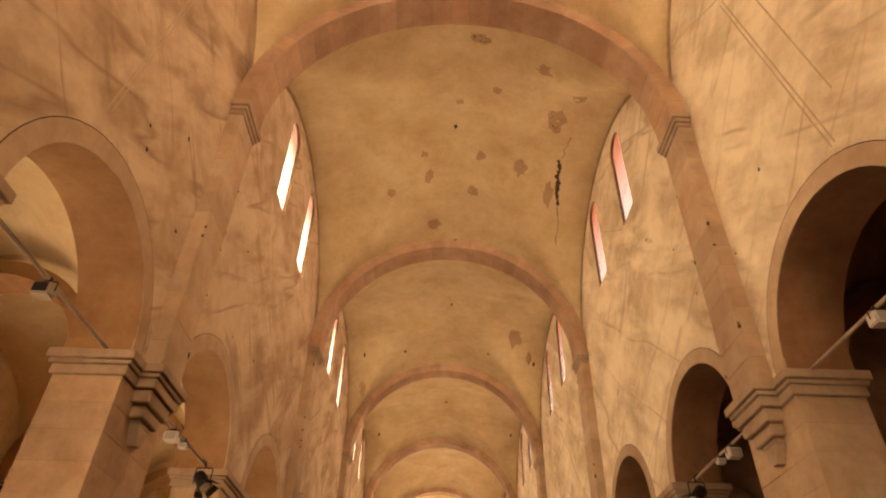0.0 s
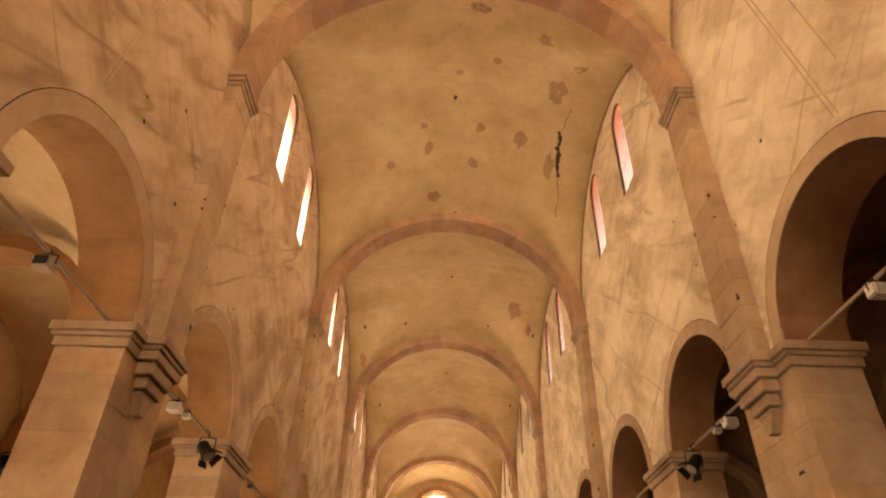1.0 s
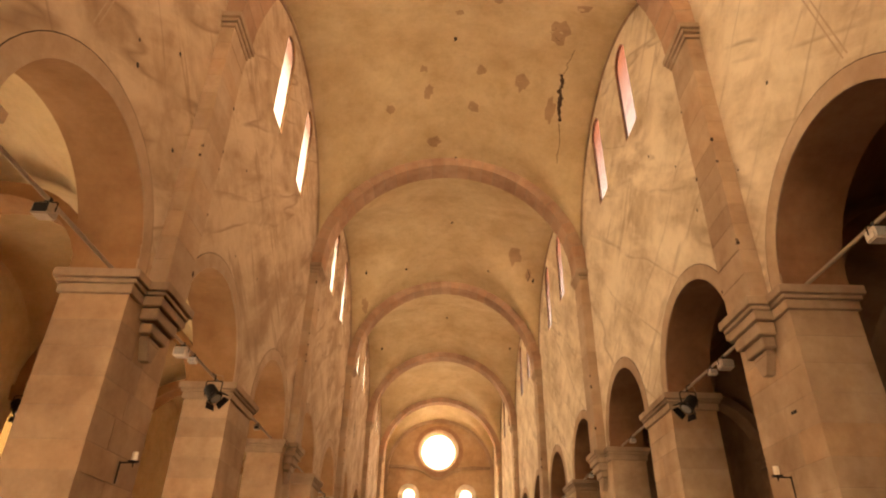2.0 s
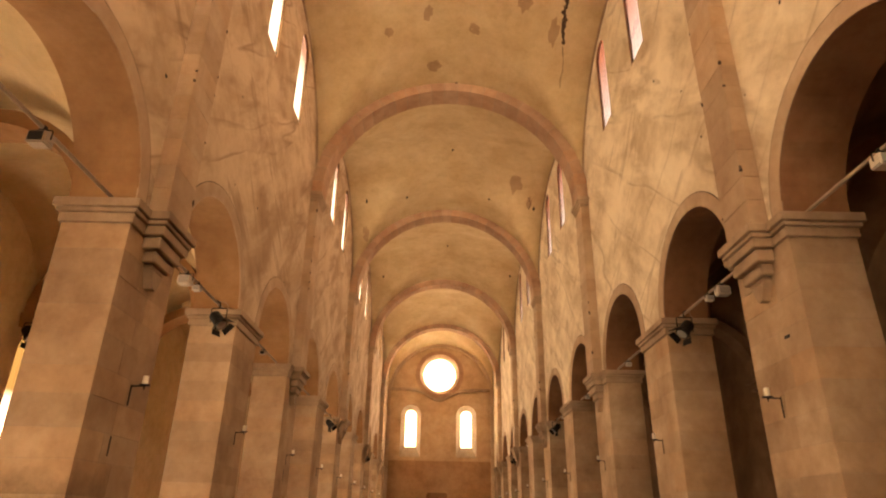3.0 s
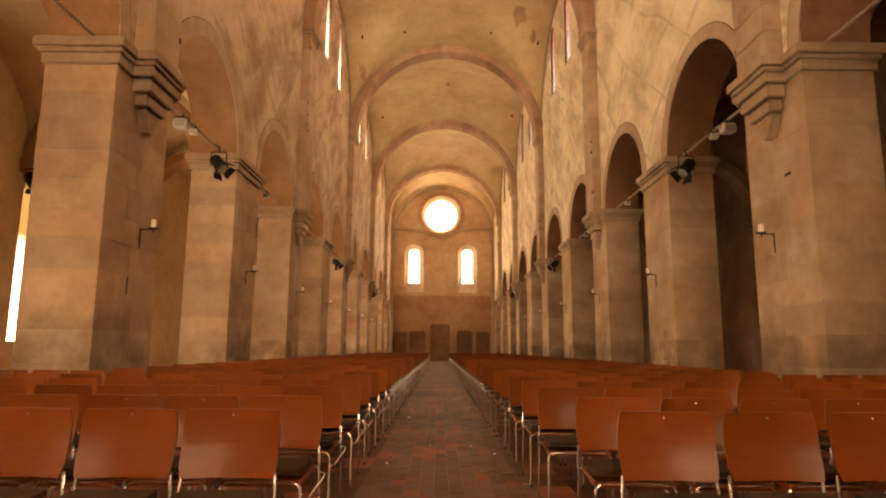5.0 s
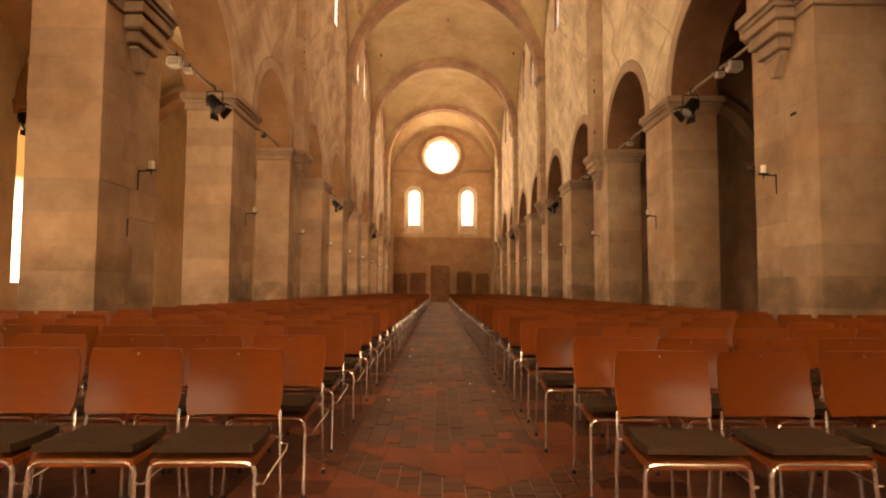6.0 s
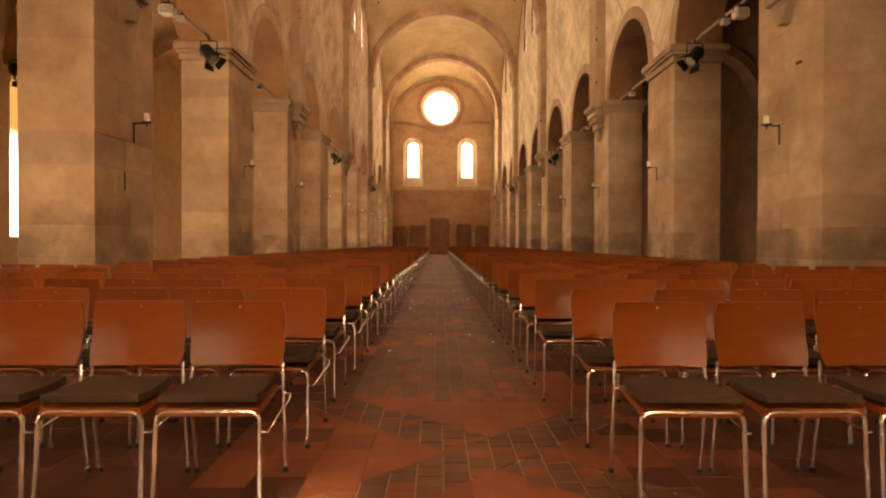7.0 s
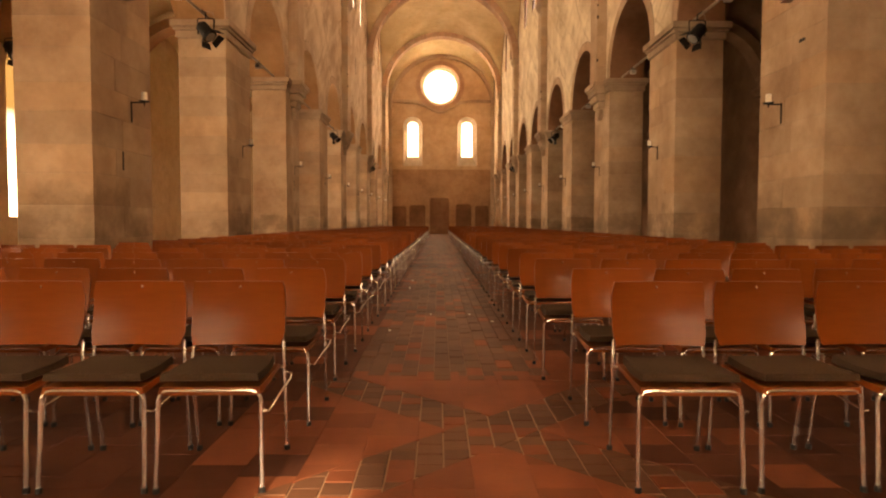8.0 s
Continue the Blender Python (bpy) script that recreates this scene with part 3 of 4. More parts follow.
STEPS = ((-0.36, -0.21, 0.045), (-0.21, -0.14, 0.085), (-0.14, 0.0, 0.13))
PIL = 0.28
PIL_COURSE = [5.32, 5.78, 6.20, 6.70, 7.08, 7.55, 7.98, 8.42, 8.90, 9.30, 9.76, 10.18, 10.64, 11.06]
PIL_BLOCKS = [(z, block_mesh("stone", PIL + 0.02, 2 * 0.43, z1 - z - 0.004, M_BLOCK)) for z, z1 in zip(PIL_COURSE, PIL_COURSE[1:])]

for side in (-1, 1):
    for i in range(-3, LAST + 1):
        xm = XC + side * (HW + TH / 2)
        pier = thing("pier", (xm, py(i), 0), "square sandstone pier with damp stains and a moulded impost", "pier", "arcade piers", kind="structure")
        part("mortar_core", box(-TH / 2 + 0.005, TH / 2 - 0.005, -PH + 0.005, PH - 0.005, 0, ZC - 0.3), M_MORTAR, pier)
        for z, row in PIER_BLOCKS:
            for y, me in row:
                part("stone", me, None, pier, m=pose(random.uniform(-0.002, 0.002), y, z))
        part("impost", impost(bmesh.new(), -TH / 2, TH / 2, -PH, PH, ZC, STEPS), M_MOULD, pier, "moulded stone impost")
        if i % 2 == 0:
            xw = XC + side * HW
            pil = thing("pilaster", (xw, py(i), 0), "wall pilaster of sandstone blocks on a stepped corbel", "pilaster", "pilasters of the nave", kind="structure")
            for z, me in PIL_BLOCKS:
                part("stone", me, None, pil, m=pose(-side * (PIL / 2 - 0.01 + random.uniform(-0.004, 0.004)), 0, z))
            x0, x1 = sorted((0, -side * PIL))
            bm = impost(bmesh.new(), x0, x1, -0.43, 0.43, ZC, STEPS)
            for k, (z0, z1, w, p) in enumerate(((4.76, 4.96, 0.40, 0.27), (4.58, 4.76, 0.31, 0.20), (4.50, 4.58, 0.22, 0.14))):
                a, b = sorted((0, -side * p))
                add_box(bm, a, b, -w, w, z0, z1, 0.02)
            tip = [(-0.20, 4.50), (0.20, 4.50), (0.06, 4.24), (-0.06, 4.24)]
            a, b = sorted((0, -side * 0.14))
            add_prism(bm, tip, 'x', a, b)
            part("corbel", bm, M_MOULD, pil, "stepped corbel ending in a point")
            rnd = random.Random(100 + i + 50 * side)
            for q in range(7):
                z, e = rnd.uniform(5.6, 10.8), rnd.choice((-1, 1))
                bm = bmesh.new()
                r = rnd.uniform(0.02, 0.05)
                add_prism(bm, [(e * 0.42 + r * 0.8 * rnd.uniform(0.6, 1.2) * math.cos(2 * math.pi * k / 6), z + r * rnd.uniform(0.6, 1.6) * math.sin(2 * math.pi * k / 6)) for k in range(6)], 'x', *sorted((-side * (PIL - 0.03), -side * (PIL + 0.006))))
                part("chipped_spot", bm, M_CRACK, pil)
            part("capital", impost(bmesh.new(), x0, x1, -0.43, 0.43, ZK, ((-0.35, -0.24, 0.03), (-0.24, -0.14, 0.07), (-0.14, 0.0, 0.11))), M_MOULD, pil, "moulded impost block")

# ================= chairs =================
CHAIR_W, ROW0, ROW_PITCH = 0.463, 2.456, 0.963


def bend(pts, r, n=5):
    """Round the inner corners of a line of points."""
    pts = [Vector(p) for p in pts]
    out = [pts[0]]
    for a, b, c in zip(pts, pts[1:], pts[2:]):
        u, v = (a - b).normalized(), (c - b).normalized()
        for k in range(n + 1):
            t = k / n
            out.append((1 - t) ** 2 * (b + u * r) + 2 * t * (1 - t) * b + t * t * (b + v * r))
    return out + [pts[-1]]


def curved_board(w, z0, z1, thick, sag, lean, n=8, rows=5):
    """A back board of bent plywood, hollow towards the sitter (-y), with rounded corners."""
    bm = bmesh.new()
    front, back = [], []
    for k in range(rows + 1):
        t = k / rows
        z = z0 + (z1 - z0) * t
        inset = 0.012 * (1 if k in (0, rows) else 0)
        y = lean * t + 0.018 * math.sin(math.pi * t)
        rowf, rowb = [], []
        for i in range(n + 1):
            u = -1 + 2 * i / n
            yy = y + sag * (1 - u * u)
            rowf.append(bm.verts.new(((w / 2 - inset) * u, yy, z)))
            rowb.append(bm.verts.new(((w / 2 - inset) * u, yy + thick, z)))
        front.append(rowf)
        back.append(rowb)
    for k in range(rows):
        for i in range(n):
            bm.faces.new((front[k][i], front[k][i + 1], front[k + 1][i + 1], front[k + 1][i]))
            bm.faces.new((back[k][i], back[k + 1][i], back[k + 1][i + 1], back[k][i + 1]))
        for i in (0, n):
            bm.faces.new((front[k][i], front[k + 1][i], back[k + 1][i], back[k][i]))
    for i in range(n):
        for k in (0, rows):
            bm.faces.new((front[k][i], front[k][i + 1], back[k][i + 1], back[k][i]))
    return bm


def add_cushion(bm):
    g = {}
    n = 6
    for s, z in ((0, 0.440), (1, 0.470)):
        for i in range(n + 1):
            for j in range(n + 1):
                u, v = -1 + 2 * i / n, -1 + 2 * j / n
                e = max(abs(u), abs(v)) ** 6
                w = (0.190 if v < 0 else 0.190 - 0.015 * v) + (0.006 if s == 0 else 0)
                g[s, i, j] = bm.verts.new((w * u, 0.012 + 0.172 * v, z + (0.010 * (1 - e) if s else 0) + 0.006 * abs(v) ** 3))
    for i in range(n):
        for j in range(n):
            bm.faces.new((g[1, i, j], g[1, i + 1, j], g[1, i + 1, j + 1], g[1, i, j + 1]))
            bm.faces.new((g[0, i, j], g[0, i, j + 1], g[0, i + 1, j + 1], g[0, i + 1, j]))
        for a, b in (((i, 0), (i + 1, 0)), ((i + 1, n), (i, n)), ((0, i + 1), (0, i)), ((n, i), (n, i + 1))):
            bm.faces.new((g[0, *a], g[0, *b], g[1, *b], g[1, *a]))
    return bm


def chair_parts():
    """(name, bmesh, material, smooth, label) of one chair that faces -y, on the floor at its middle."""
    out = []
    seat = box(-0.205, 0.205, -0.162, 0.20, 0.420, 0.434)
    bmesh.ops.bevel(seat, geom=seat.edges[:], offset=0.006, segments=2, affect='EDGES')
    for v in seat.verts:
        if v.co.y < -0.12:
            v.co.z -= 0.014 if v.co.z > 0.428 else 0.032
    out.append(("seat", seat, M_WOOD, False, "varnished plywood seat"))
    back = curved_board(0.427, 0.515, 0.805, 0.010, 0.030, 0.045)
    bmesh.ops.translate(back, verts=back.verts, vec=(0, 0.215, 0))
    out.append(("backrest", back, M_WOOD, True, "bent plywood backrest, reddish brown"))
    out.append(("screw", add_lathe(bmesh.new(), [(0.006, -0.002), (0.006, 0.001), (0.003, 0.003)], 8), M_STEEL, False, ""))
    out[-1][1].transform(pose(0, 0.284, 0.778, 90, 0, 0))
    out.append(("cushion", add_cushion(bmesh.new()), M_CUSHION, True, "thin brown felt cushion"))
    frame_pts = bend([(-0.209, -0.178, 0.018), (-0.203, -0.152, 0.406), (0.203, -0.152, 0.406), (0.209, -0.178, 0.018)], 0.050)
    out.append(("front_frame", tube(frame_pts, 0.0095, 8), M_STEEL, True, "chromed tube bent into front legs"))
    for s in (-1, 1):
        out.append(("rear_leg", tube([(s * 0.206, 0.30, 0.018), (s * 0.212, 0.232, 0.40), (s * 0.207, 0.246, 0.49), (s * 0.203, 0.256, 0.535)], 0.0082, 7), M_STEEL, True, ""))
        out.append(("side_rail", tube([(s * 0.165, -0.152, 0.408), (s * 0.170, 0.20, 0.412), (s * 0.210, 0.234, 0.414)], 0.007, 6), M_STEEL, True, ""))
        for y, x in ((-0.178, 0.209), (0.30, 0.206)):
            out.append(("foot_cap", add_lathe(bmesh.new(), [(0.014, 0.0), (0.014, 0.020), (0.010, 0.024)], 8, (s * x, y, 0)), M_RUBBER, False, ""))
    hook = [(0.211, -0.160, 0.325), (0.228, -0.160, 0.327), (0.232, -0.150, 0.318), (0.228, 0.08, 0.335), (0.244, 0.205, 0.362), (0.246, 0.225, 0.385), (0.214, 0.235, 0.388)]
    out.append(("coupling_hook", tube(hook, 0.0045, 5), M_STEEL, True, "thin wire hook that links rows"))
    return out


CHAIR_DATA = [(n, mesh_from(n, b, m, s), m, lab) for n, b, m, s, lab in chair_parts()]
random.seed(11)
first_chair = None
far_seats = []
for row in range(46):
    y = ROW0 + 0.225 + row * ROW_PITCH - (0.045 if row == 0 else 0.19)
    for s in (-1, 1):
        inner = (0.705 if row == 0 else 0.69) if s < 0 else (0.81 if row == 0 else 0.80 if row == 1 else 0.735)
        count = 12 if row in (3, 4, 5) else 8
        for k in range(count):
            x = s * (inner + CHAIR_W / 2 - 0.02 + k * CHAIR_W * (1.0 if s < 0 else 1.035)) + random.uniform(-0.012, 0.012)
            if abs(x - XC) > HW - 0.25 and row not in (3, 4, 5):
                continue
            m = pose(x, y + random.uniform(-0.02, 0.02), 0, 0, 0, random.uniform(-1.6, 1.6))
            if row >= 17:
                far_seats.append(m)
                continue
            if first_chair is None:
                first_chair = thing("chair", (0, 0, 0), "stackable reddish plywood chair, chromed tube legs, brown seat cushion", "chair", "rows of chairs in the nave")
                for n, me, mt, lab in CHAIR_DATA:
                    part(n, me, None, first_chair, lab)
                first_chair.matrix_basis = m
            else:
                copy_thing(first_chair, m)

# the far rows, too many to be told apart: all the rest of the chairs joined by material
far = thing("chair_rows", (0, 0, 0), "far rows of plywood chairs, packed close together", "chairs", kind="stuff")
by_mat = {}
for n, me, mt, lab in CHAIR_DATA:
    if n in ("foot_cap", "coupling_hook", "side_rail"):
        continue
    co = np.empty(len(me.vertices) * 3)
    me.vertices.foreach_get("co", co)
    by_mat.setdefault(mt.name, [mt, [], n])[1].append((co.reshape(-1, 3), [tuple(p.vertices) for p in me.polygons]))
for mt, pieces, n in by_mat.values():
    verts, faces, base = [], [], 0
    for m in far_seats:
        a = np.array(m)
        for co, polys in pieces:
            verts.append(co @ a[:3, :3].T + a[:3, 3])
            faces += [tuple(v + base for v in p) for p in polys]
            base += len(co)
    me = bpy.data.meshes.new(n)
    me.from_pydata(np.concatenate(verts).tolist(), [], faces)
    me.materials.append(mt)
    part(n, me, None, far)


# ================= details of the vault and the upper walls =================
def nave_vault_height(x, y):
    j = math.floor((y - Y0) / (2 * PITCH))
    return ZK + 0.1 + vault_z((x - XC) / (HW + 0.02), (y - py(2 * j + 1)) / PITCH, 4.55, 4.6, 0.75)


def vault_patch(x, y, rx, ry, seed, material, name, drop=0.006):
    """A thin uneven patch that lies on the vault."""
    rnd = random.Random(seed)
    n = 14
    lobes = [1 + rnd.uniform(-0.3, 0.3) for _ in range(n)]
    bm = bmesh.new()
    rings = []
    for q in (0.0, 0.5, 1.0):
        row = []
        for k in range(n):
            a = 2 * math.pi * k / n
            px, qy = x + rx * q * lobes[k] * math.cos(a), y + ry * q * lobes[k] * math.sin(a)
            row.append(bm.verts.new((px, qy, nave_vault_height(px, qy) - drop)))
        rings.append(row)
    for a, b in zip(rings, rings[1:]):
        for k in range(n):
            bm.faces.new((a[k], a[(k + 1) % n], b[(k + 1) % n], b[k]))
    bmesh.ops.remove_doubles(bm, verts=bm.verts, dist=1e-4)
    return part(name, bm, material, CEILING, smooth=True)


def vault_ribbon(pts, width, seed):
    rnd = random.Random(seed)
    bm = bmesh.new()
    fine = []
    for (xa, ya), (xb, yb) in zip(pts, pts[1:]):
        for k in range(4):
            t = k / 4
            fine.append((xa + (xb - xa) * t + rnd.uniform(-0.035, 0.035), ya + (yb - ya) * t))
    prev = None
    for x, y in fine:
        w = width * rnd.uniform(0.3, 1.3)
        row = [bm.verts.new((x + q * w, y, nave_vault_height(x + q * w, y) - 0.009)) for q in (-0.5, 0.5)]
        if prev:
            bm.faces.new((prev[0], prev[1], row[1], row[0]))
        prev = row
    return part("crack", bm, M_CRACK, CEILING)


CEILING = bpy.data.objects["ceiling"]
for k, (x, y) in enumerate([(0.30, 13.98), (0.47, 19.09), (0.48, 24.92), (0.45, 35.86), (-1.75, 27.89), (2.39, 27.83), (4.58, 27.63), (-3.70, 27.48), (-3.65, 37.88), (4.51, 37.63), (0.39, 30.15), (0.72, 30.01)]):
    vault_patch(x, y, 0.055, 0.10, 40 + k, M_DARK, "rope_hole", 0.012)
for k, (x, y, rx, ry) in enumerate([(2.59, 15.36, 0.22, 0.34), (-0.58, 16.02, 0.17, 0.26), (1.03, 16.65, 0.18, 0.22), (-0.74, 15.2, 0.14, 0.20), (1.21, 15.16, 0.15, 0.20), (-0.34, 18.27, 0.26, 0.22),
                                    (2.68, 10.77, 0.22, 0.2), (3.62, 16.21, 0.16, 0.45), (3.44, 13.12, 0.30, 0.55), (3.88, 11.8, 0.22, 0.22), (0.91, 10.2, 0.3, 0.16), (-1.87, 16.47, 0.15, 0.16), (1.51, 12.08, 0.14, 0.14),
                                    (0.39, 12.82, 0.13, 0.13), (3.58, 26.53, 0.3, 0.5), (4.34, 27.4, 0.12, 0.3), (-3.79, 28.82, 0.15, 0.3)]):
    vault_patch(x, y, rx, ry, 70 + k, M_PATCH, "plaster_patch")
vault_ribbon([(4.04, 13.78), (3.96, 14.24), (3.93, 14.65), (3.82, 14.84)], 0.02, 3)
vault_ribbon([(3.82, 14.84), (3.93, 15.17), (3.82, 15.47), (3.97, 15.72), (3.88, 16.06), (3.99, 16.35), (3.97, 16.6)], 0.13, 4)
vault_ribbon([(3.84, 14.9), (3.86, 15.3), (3.90, 15.9), (3.92, 16.3)], 0.06, 9)
vault_ribbon([(3.97, 16.6), (4.06, 17.1), (4.08, 18.0)], 0.025, 5)
vault_ribbon([(0.80, 10.05), (0.95, 10.12), (1.15, 10.20), (0.95, 10.32), (0.80, 10.2)], 0.035, 6)
vault_ribbon([(0.62, 10.0), (0.72, 10.1), (0.70, 10.25)], 0.03, 7)
vault_ribbon([(3.3, 12.9), (3.2, 13.2), (3.5, 13.5), (3.6, 13.3)], 0.02, 8)
vault_ribbon([(4.25, 27.1), (4.4, 27.4), (4.3, 27.8)], 0.03, 10)

# roll mouldings where the vault meets the wall
for side in (-1, 1):
    for j in range(-2, LAST, 2):
        pts = []
        y1 = min(py(j + 2), Y_END)
        c, hy = (py(j) + y1) / 2, (y1 - py(j)) / 2
        for k in range(41):
            v = -math.cos(math.pi * (k + 0.6) / 41.2)
            pts.append((XC + side * (HW - 0.015), c + hy * v, ZK + 0.06 + 4.6 * math.sqrt(max(0, 1 - v * v))))
        tagged(part("trim", tube(pts, 0.045, 6), M_MOULD, smooth=True), "thin roll moulding along the vault edge", kind="structure")

# straight seams in the plaster of the first bay
for side, a, b in ((-1, (5.50, 7.48), (6.15, 11.9)), (-1, (5.60, 7.55), (6.25, 12.0)), (1, (5.51, 7.26), (6.33, 11.96)), (1, (5.60, 7.26), (6.42, 11.96)), (1, (5.15, 7.9), (5.60, 10.8))):
    bm = bmesh.new()
    x0, x1 = sorted((XC + side * (HW - 0.004), XC + side * (HW + 0.02)))
    add_prism(bm, [(a[0] - 0.014, a[1]), (a[0] + 0.014, a[1]), (b[0] + 0.014, b[1]), (b[0] - 0.014, b[1])], 'x', x0, x1)
    tagged(part("trim", bm, M_SEAM), "straight raised seam in the plaster", kind="structure")
# slits as thin dark strips, the shade inside them given by colour
for side, y, z, h in ((-1, 34.3, 9.1, 0.9), (1, 40.2, 9.6, 0.5)):
    x0, x1 = sorted((XC + side * (HW - 0.004), XC + side * (HW + 0.02)))
    tagged(part("trim", box(x0, x1, y - 0.09, y + 0.09, z, z + h), M_DARK), "narrow dark slit in the nave wall", kind="structure")
# putlog holes and chips in the upper walls
random.seed(21)
for k in range(46):
    side = random.choice((-1, 1))
    y, z, r = random.uniform(5, 48), random.choice((7.9, 9.4, 10.6)) + random.uniform(-0.5, 0.5), random.uniform(0.018, 0.04)
    bm = bmesh.new()
    x0, x1 = sorted((XC + side * (HW - 0.003), XC + side * (HW + 0.02)))
    add_prism(bm, [(y + r * random.uniform(0.7, 1.3) * math.cos(2 * math.pi * q / 7), z + r * random.uniform(0.7, 1.5) * math.sin(2 * math.pi * q / 7)) for q in range(7)], 'x', x0, x1)
    tagged(part("trim", bm, M_DARK), "small chipped hole in the plaster", kind="structure")

# ================= grave slabs against the end wall =================
for x, w, h, shape in ((-3.55, 1.25, 2.55, 0), (-1.90, 1.45, 2.65, 1), (0.10, 1.75, 3.30, 0), (2.30, 1.40, 2.75, 1), (3.95, 1.20, 2.60, 0)):
    slab = thing("grave_slab", (x, Y_END - 0.04, 0), "upright brown sandstone grave slab leaning on the wall", "grave slab", "slabs at the end wall")
    o = [(-w / 2, 0.0), (w / 2, 0.0), (w / 2, h - 0.15), (w / 2 - 0.12, h), (-w / 2 + 0.12, h), (-w / 2, h - 0.15)]
    bm = add_prism(bmesh.new(), o, 'y', -0.20, 0.0)
    bmesh.ops.bevel(bm, geom=bm.edges[:], offset=0.015, segments=1, affect='EDGES')
    part("slab", bm, M_SLAB, slab)
    bm = bmesh.new()
    for x0, x1, z0, z1 in ((-w / 2 + 0.08, w / 2 - 0.08, h - 0.36, h - 0.30), (-w / 2 + 0.08, w / 2 - 0.08, 0.16, 0.22), (-w / 2 + 0.08, -w / 2 + 0.14, 0.22, h - 0.36), (w / 2 - 0.14, w / 2 - 0.08, 0.22, h - 0.36)):
        add_box(bm, x0, x1, -0.222, -0.19, z0, z1, 0.006)
    part("border", bm, M_SLAB, slab)

# ================= candle brackets on the piers =================
def candle_bracket(side):
    """Built at the wall face, arm pointing to -x times side."""
    t = thing("candle_bracket", (0, 0, 0), "black iron wall bracket holding a short white candle", "candle holder", "candles on the piers")
    d = -side
    part("wall_bar", box(*sorted((d * 0.004, d * 0.018)), -0.012, 0.012, -0.30, 0.0, 0.003), M_IRON, t)
    part("arm", tube([(d * 0.012, 0, -0.02), (d * 0.20, 0, -0.015)], 0.010, 6), M_IRON, t)
    part("tray", add_lathe(bmesh.new(), [(0.05, -0.012), (0.075, -0.004), (0.078, 0.004), (0.055, 0.0)], 14, (d * 0.20, 0, 0)), M_IRON, t)
    part("spike", add_lathe(bmesh.new(), [(0.004, -0.075), (0.012, -0.03), (0.014, -0.010)], 8, (d * 0.20, 0, 0)), M_IRON, t)
    c = part("candle", add_lathe(bmesh.new(), [(0.040, 0.002), (0.041, 0.05), (0.040, 0.125), (0.034, 0.132), (0.012, 0.124)], 14, (d * 0.20, 0, 0)), M_WAX, t, "short white wax candle", smooth=True)
    part("wick", tube([(d * 0.20, 0, 0.12), (d * 0.202, 0.002, 0.145)], 0.003, 5), M_BLACK, c)
    return t


for side in (-1, 1):
    first = None
    for i in range(0, LAST):
        m = pose(XC + side * HW, py(i) + 0.2, 2.84)
        if first is None:
            first = candle_bracket(side)
            first.matrix_basis = m
        else:
            copy_thing(first, m)
# narrow slots in the piers, their inner shade drawn as proud dark strips
for side, y, z, sy, sz in ((-1, py(0) - 0.05, 1.95, 0.015, 0.13), (1, py(0) - 0.28, 3.62, 0.07, 0.022), (-1, py(2) + 0.1, 2.2, 0.015, 0.2)):
    x0, x1 = sorted((XC + side * (HW - 0.006), XC + side * (HW + 0.01)))
    tagged(part("iron_cramp", box(x0, x1, y - sy, y + sy, z - sz, z + sz, 0.002), M_IRON), "thin dark strip that stands for a narrow slot in a pier", "iron cramp")

# ================= rods and lamps in the arches =================
ROD_Z = ZC + 0.05


def rod(side, i):
    x = XC + side * (HW + 0.36)
    t = thing("lighting_rod", (x, 0, ROD_Z), "grey steel rod spanning an arch between two piers", "rod", "rods in the arches")
    part("rod", tube([(0, py(i) + PH - 0.10, 0), (0, py(i) + PITCH / 2, 0.01), (0, py(i + 1) - PH + 0.10, 0)], 0.028, 8), M_ROD, t)
    for y in (py(i) + PH - 0.06, py(i + 1) - PH + 0.06):
        part("foot_plate", box(-0.07, 0.07, y - 0.07, y + 0.07, -0.05, -0.035, 0.003), M_BLACK, t)
        part("clip", box(-0.035, 0.035, y - 0.02, y + 0.02, -0.036, 0.032, 0.005), M_BLACK, t)
    return t


def flood(side, y, scale, white):
    x = XC + side * (HW + 0.36)
    t = thing("floodlight", (x, y, ROD_Z), "white box floodlight clamped to a rod" if white else "dark box floodlight clamped to a rod", "floodlight")
    k = scale
    case = box(-0.13 * k, 0.13 * k, -0.11 * k, 0.11 * k, -0.26 * k, -0.08 * k, 0.02 * k, 2)
    hood = part("housing", case, M_WHITE if white else M_ROD, t)
    part("lens", box(-0.10 * k, 0.10 * k, -0.118 * k, -0.108 * k, -0.24 * k, -0.10 * k, 0.004), M_GLASSLENS if white else M_BLACK, hood)
    part("bracket", tube(bend([(-0.14 * k, 0, -0.17 * k), (-0.14 * k, 0, -0.02), (0.14 * k, 0, -0.02), (0.14 * k, 0, -0.17 * k)], 0.03), 0.009, 6), M_BLACK, t)
    part("clamp", box(-0.035, 0.035, -0.03, 0.03, -0.04, 0.04, 0.006), M_BLACK, t)
    return t


